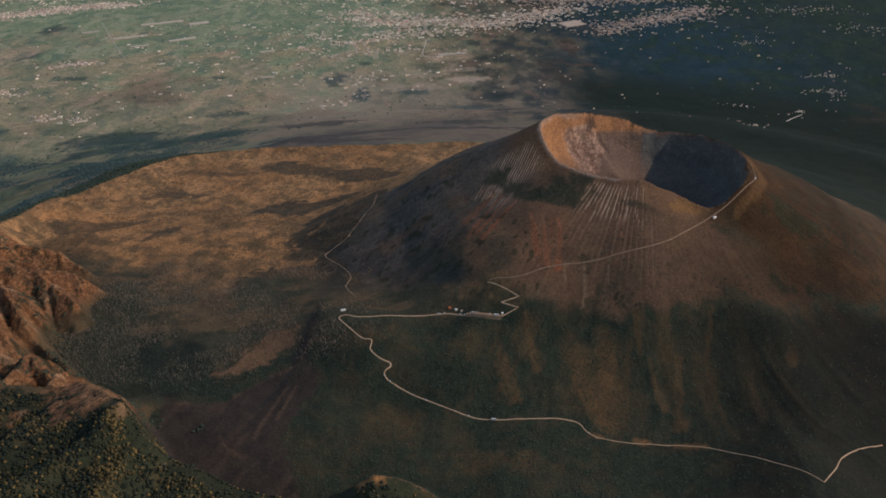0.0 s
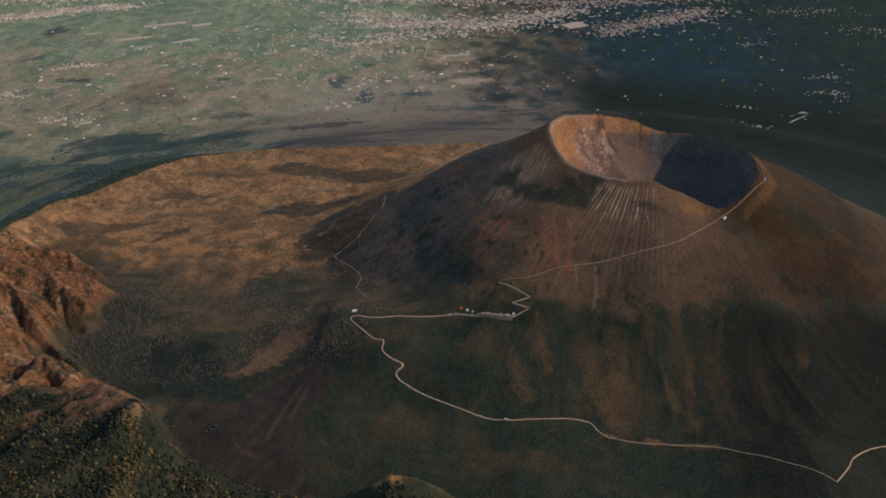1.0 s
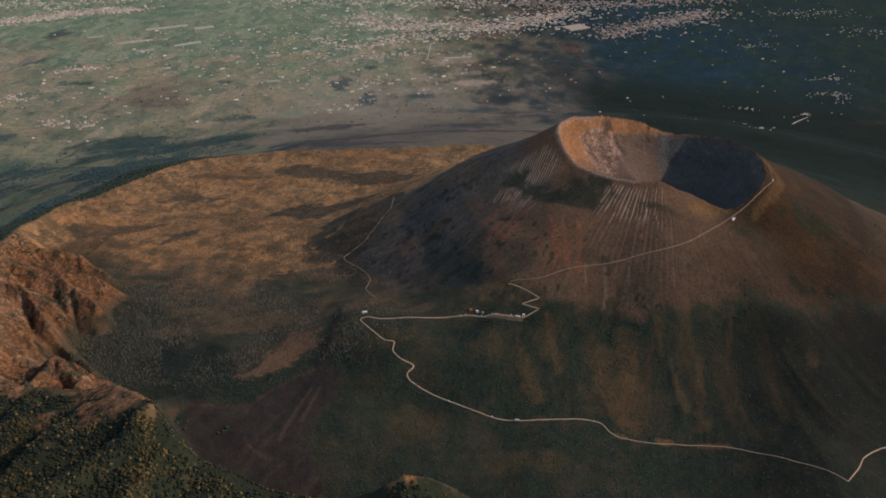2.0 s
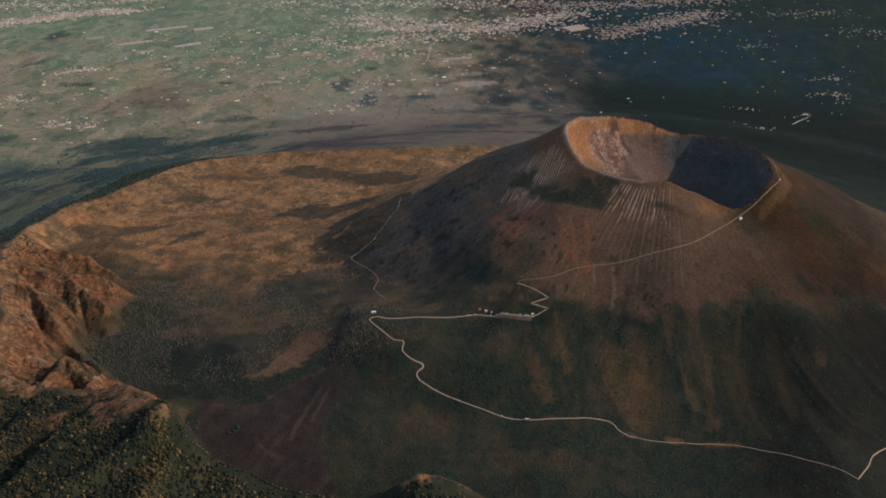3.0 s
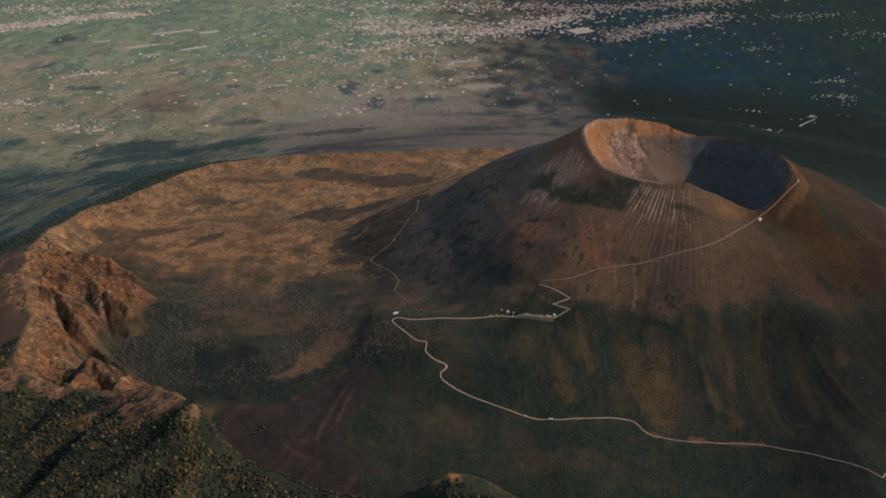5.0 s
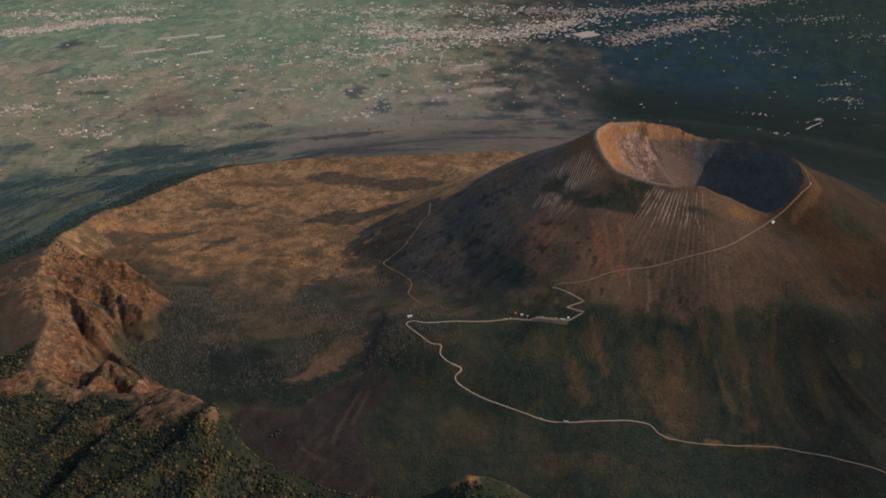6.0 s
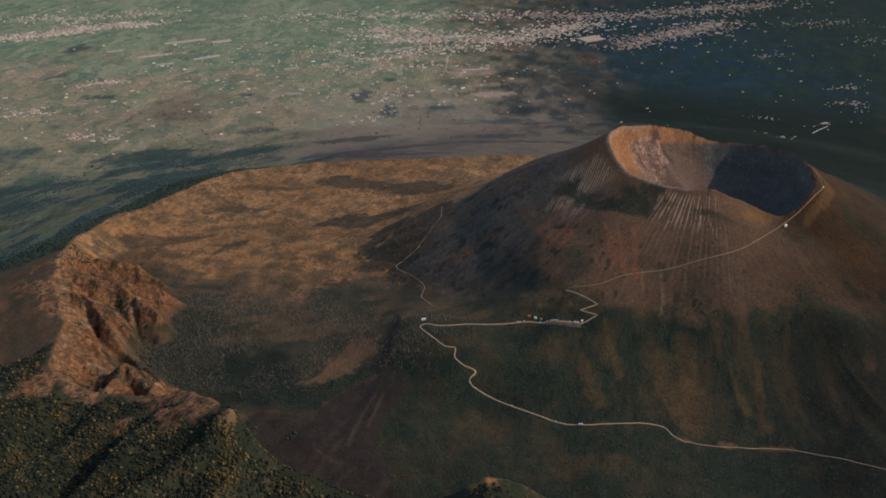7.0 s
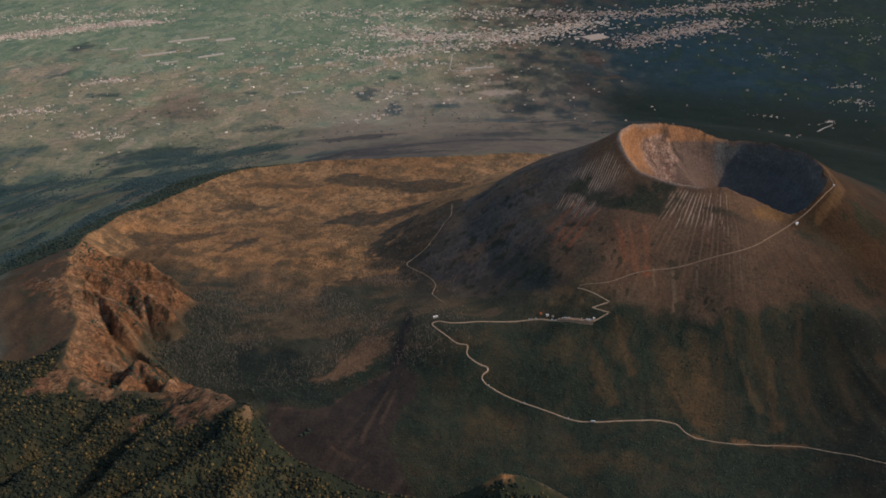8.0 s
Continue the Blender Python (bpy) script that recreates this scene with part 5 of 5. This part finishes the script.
houses("town", list(along_line([(653, 3511), (746, 3640), (956, 3740), (1176, 3910)], 900, 66)) + list(along_line([(300, 4150), (800, 4080), (1500, 4250)], 1100, 100)),
       "sprawling town of dull tan houses on the plain", DIM_PLASTER)
houses("village", list(along_line([(-560, 3380), (-428, 3230), (-307, 3323), (-19, 3331)], 110, 36)) + list(along_line([(-575, 3591), (-383, 3426), (-250, 3501), (-113, 3542)], 240, 40)),
       "scattered village houses between fields")
houses("village", list(along_line([(-1480, 3150), (-1414, 3200), (-1330, 3220)], 70, 28)) + list(along_line([(-1640, 2800), (-1568, 2880), (-1496, 2850)], 90, 40)) + list(along_line([(-1312, 2591), (-1230, 2611), (-1150, 2560)], 55, 26))
       + list(along_line([(-1900, 2900), (-1750, 3050)], 60, 60)), "pale hamlet houses among fields and hedges")
houses("village", list(along_line([(-440, 2640), (-355, 2690), (-285, 2779), (-330, 2900), (-200, 3010)], 70, 28)), "small white houses on the edge of the dry slope")
houses("village", list(along_line([(1248, 2902), (1353, 2921)], 34, 16, 0.42)) + list(along_line([(1187, 2737), (1290, 2761), (1255, 2651)], 60, 24, 0.42)) + list(along_line([(1070, 2540), (1120, 2570)], 16, 10, 0.42))
       + list(along_line([(890, 2410), (930, 2430)], 18, 14, 0.42)) + list(along_line([(897, 2637), (960, 2600)], 12, 20, 0.42)) + list(along_line([(1148, 3315), (1233, 3374)], 40, 30, 0.42)) + list(along_line([(1673, 3577), (1731, 3443)], 50, 50, 0.42))
       + list(along_line([(1456, 3837), (1743, 3868)], 130, 70, 0.42)), "white farm houses in dark green country")
houses("farmsteads", [(x, y, a, l * 0.9, w * 0.9, h, p) for (x, y, a, l, w, h, p) in along_line([(-1500, 2600), (-1000, 3200), (-400, 3500), (-900, 3700), (-300, 2900), (200, 3300)], 520, 300)], "single pale farm houses spread over the fields")
houses("farmsteads", list(along_line([(700, 2300), (1300, 3000), (900, 3500), (1700, 3300)], 70, 240, 0.8)), "lone dim farm houses in the darkened south", DIM_PLASTER)


def boxy(bm, x, y, z, lx, ly, lz, bevel=0.0):
    """A box that stands on z, with its edges taken off."""
    made = bmesh.ops.create_cube(bm, size=1.0, matrix=Matrix.Translation((x, y, z + lz / 2)) @ Matrix.Diagonal((lx, ly, lz, 1)))
    if bevel:
        edges = list({e for v in made["verts"] for e in v.link_edges})
        bmesh.ops.bevel(bm, geom=edges, offset=bevel, segments=1, affect="EDGES")
    return made["verts"]


def gable(bm, lx, ly, z, rise, over_hang=0.15, thick=0.1):
    """A pitched roof with eaves and thickness."""
    a, b = lx / 2 + over_hang, ly / 2 + over_hang
    rows = []
    for x in (-a, a):
        rows.append([bm.verts.new(p) for p in ((x, -b, z - 0.05), (x, 0, z + rise), (x, b, z - 0.05), (x, b, z - 0.05 - thick), (x, 0, z + rise - thick), (x, -b, z - 0.05 - thick))])
    for i in range(6):
        j = (i + 1) % 6
        bm.faces.new((rows[0][i], rows[0][j], rows[1][j], rows[1][i]))
    bm.faces.new(rows[0][::-1])
    bm.faces.new(rows[1])


def hut(name, x, y, turn, lx, ly, tall, rise, roof_mat, words, category="hut", wall_mat=None, lift=0.3):
    root = new(name)
    bm = bmesh.new()
    boxy(bm, 0, 0, -1.0, lx, ly, tall + 1.0, 0.03)
    part("wall", bm, wall_mat or WALL, root)
    bm = bmesh.new()
    gable(bm, lx, ly, tall, rise)
    part("roof", bm, roof_mat, root)
    bm = bmesh.new()
    boxy(bm, lx * 0.2, -ly / 2 - 0.02, 0.0, 0.45, 0.06, min(0.95, tall * 0.8))
    part("door", bm, BARK, root)
    for k in (-0.3, 0.0):
        bm = bmesh.new()
        boxy(bm, lx * k, -ly / 2 - 0.02, tall * 0.4, 0.4, 0.06, 0.4)
        part("window", bm, GLASS, root)
    root.matrix_basis = pose(x, y, float(height(np.array([x]), np.array([y]))[0]) + lift, 0, 0, turn)
    return tagged(root, words, category)


hut("inn", -122, 827, 14, 5.0, 2.4, 1.1, 0.6, WHITE, "low white building with pale roof beside the road bend", "building", None, 0.5)
hut("rim_hut", 308, 888, 38, 4.0, 2.2, 1.2, 0.5, WHITE, "small pale hut beside the path on the crater rim", "hut")
hut("kiosk", 366, 935, 70, 1.8, 1.4, 1.0, 0.35, WHITE, "tiny pale kiosk on the crater rim path", "hut")
hut("kiosk", 58, 798.5, 5, 2.2, 1.6, 1.3, 0.4, WHITE, "small white kiosk at the start of the footpath", "hut")
hut("kiosk", 7, 812.5, -20, 2.6, 1.8, 1.3, 0.5, WHITE, "small pale kiosk above the car park", "hut")
hut("canopy_tent", 0, 816.5, -15, 2.6, 2.0, 1.1, 0.8, REDDISH, "orange peaked canvas tent above the car park", "tent", REDDISH)
hut("kiosk", 13, 809.5, -25, 2.0, 1.5, 1.1, 0.4, ROOF, "small tile-roofed kiosk above the car park", "hut")
# the car park: a wider dusty bench at the end of the road
made, _, _ = roadway("car_park", [(18, 804), (30, 800.5), (44, 797.8), (57, 796)], 4.2, DUST, 2.0, 0.45, 2.0)
tagged(made, "dusty brown car park on a bench of the slope", "car park", kind="structure")


def vehicle(name, length, width, tall, mat, words, category):
    """A car or bus: shaped body, glazed cabin, four wheels with rims."""
    root = new(name)
    bm = bmesh.new()
    low = tall * (0.55 if category == "car" else 0.5)
    boxy(bm, 0, 0, 0.12, length, width, low, 0.08)
    part("body", bm, mat, root)
    bm = bmesh.new()
    top = boxy(bm, -0.05 * length if category == "car" else 0, 0, 0.1 + low, length * (0.58 if category == "car" else 0.97), width * 0.92, tall - low - 0.16)
    for v in top:
        if v.co.z > low + 0.15 and category == "car":
            v.co.x, v.co.y = v.co.x * 0.75, v.co.y * 0.85
    part("cabin", bm, GLASS, root, "dark glazed cabin")
    bm = bmesh.new()
    boxy(bm, -0.05 * length if category == "car" else 0, 0, tall - 0.08, length * (0.42 if category == "car" else 0.98), width * (0.78 if category == "car" else 0.94), 0.08, 0.02)
    part("roof", bm, mat, root)
    for u in (-0.32, 0.32):
        for v in (-0.5, 0.5):
            bm = bmesh.new()
            bmesh.ops.create_cone(bm, cap_ends=True, segments=12, radius1=0.15, radius2=0.15, depth=0.1, matrix=Matrix.Translation((u * length, v * width, 0.15)) @ Matrix.Rotation(radians(90), 4, "X"))
            wheel = part("wheel", bm, TYRE, root)
            bm = bmesh.new()
            bmesh.ops.create_cone(bm, cap_ends=True, segments=10, radius1=0.08, radius2=0.08, depth=0.11, matrix=Matrix.Translation((u * length, v * width * 1.01, 0.15)) @ Matrix.Rotation(radians(90), 4, "X"))
            part("rim", bm, FLAT, wheel)
    return tagged(root, words, category, "vehicles on the mountain road")


def on_road(ob, points, x, y, side, copy=True, width=1.9, lift=0.3, turned=0.0):
    line = curve_points(points, 2.5)
    i = int(np.clip(np.argmin(np.hypot(line[:, 0] - x, line[:, 1] - y)), 1, len(line) - 2))
    go = line[i + 1] - line[i - 1]
    go = go / np.hypot(*go)
    place = line[i] + np.array([-go[1], go[0]]) * side
    ring = [float(height(np.array([line[i][0] + s * go[1]]), np.array([line[i][1] - s * go[0]]))[0]) for s in (-width / 2, 0, width / 2)]
    m = pose(place[0], place[1], max(ring) + lift, 0, 0, math.degrees(math.atan2(go[1], go[0])) + turned)
    if copy:
        return copy_thing(ob, m)
    ob.matrix_basis = m
    return ob


car = vehicle("car", 1.9, 0.8, 0.68, WHITE, "white car on the pale mountain road", "car")
bus = vehicle("bus", 4.8, 1.1, 1.4, WHITE, "white coach on the pale mountain road", "bus")
on_road(bus, ROAD_B, 44, 689, 0.2, False)
on_road(car, ROAD_B, 17, 695, -0.3, False)
for x, y in ((-28, 714), (-64, 735), (-70, 740), (-66, 748)):
    on_road(car, ROAD_B, x, y, 0.35)
for x in (-14, -10, -7, 11, 16):
    on_road(car, ROAD_C, x, 811 - max(0, x) * 0.5, 0.5, True, 1.9, 0.3, 0.0)
PARK = [(18, 804), (30, 800.5), (44, 797.8), (57, 796)]
for x in (22, 25, 27, 31, 45, 48):
    on_road(car, PARK, x, 803 - 0.2 * (x - 18), 1.0, True, 4.2, 0.5, 80.0)
on_road(bus, PARK, 51, 797, -0.8, True, 4.2, 0.5)


def long_shed(name, x, y, turn, length, width, tall, bays, mat, words, category):
    """A row of round-topped bays side by side."""
    root = new(name)
    for k in range(bays):
        bm = bmesh.new()
        w = width / bays
        y0 = -width / 2 + (k + 0.5) * w
        arc = [(-0.5, -2.0), (-0.5, 0.55), (-0.3, 0.9), (0.0, 1.0), (0.3, 0.9), (0.5, 0.55), (0.5, -2.0)]
        rows = [[bm.verts.new((s * length / 2, y0 + u * w, v * tall if v > 0 else v)) for u, v in arc] for s in (-1, 1)]
        for i in range(len(arc) - 1):
            bm.faces.new((rows[0][i], rows[0][i + 1], rows[1][i + 1], rows[1][i]))
        bm.faces.new(rows[0][::-1])
        bm.faces.new(rows[1])
        part("bay", bm, mat, root)
    root.matrix_basis = pose(x, y, float(height(np.array([x]), np.array([y]))[0]), 0, 0, turn)
    return tagged(root, words, category, "long sheds on the plain")


long_shed("warehouse", 536, 3668, 28, 95, 70, 7, 6, DIM_PLASTER, "large pale flat warehouse at the edge of town", "warehouse")
for x, y, turn, length, width, bays in ((-1248, 3806, 21, 180, 22, 3), (-1317, 3580, 22, 140, 16, 2), (-1086, 3528, 30, 110, 16, 2), (-1082, 3792, 24, 85, 26, 4), (-1518, 3670, 15, 70, 14, 2),
                                        (25, 3250, 8, 110, 12, 2), (-1235, 3440, 20, 70, 12, 2), (-700, 3330, 20, 60, 10, 2), (-640, 3000, 12, 50, 10, 2)):
    long_shed("greenhouse", x, y, turn, length, width, 5, bays, PLASTIC, "row of long pale greenhouses between green fields", "greenhouse")
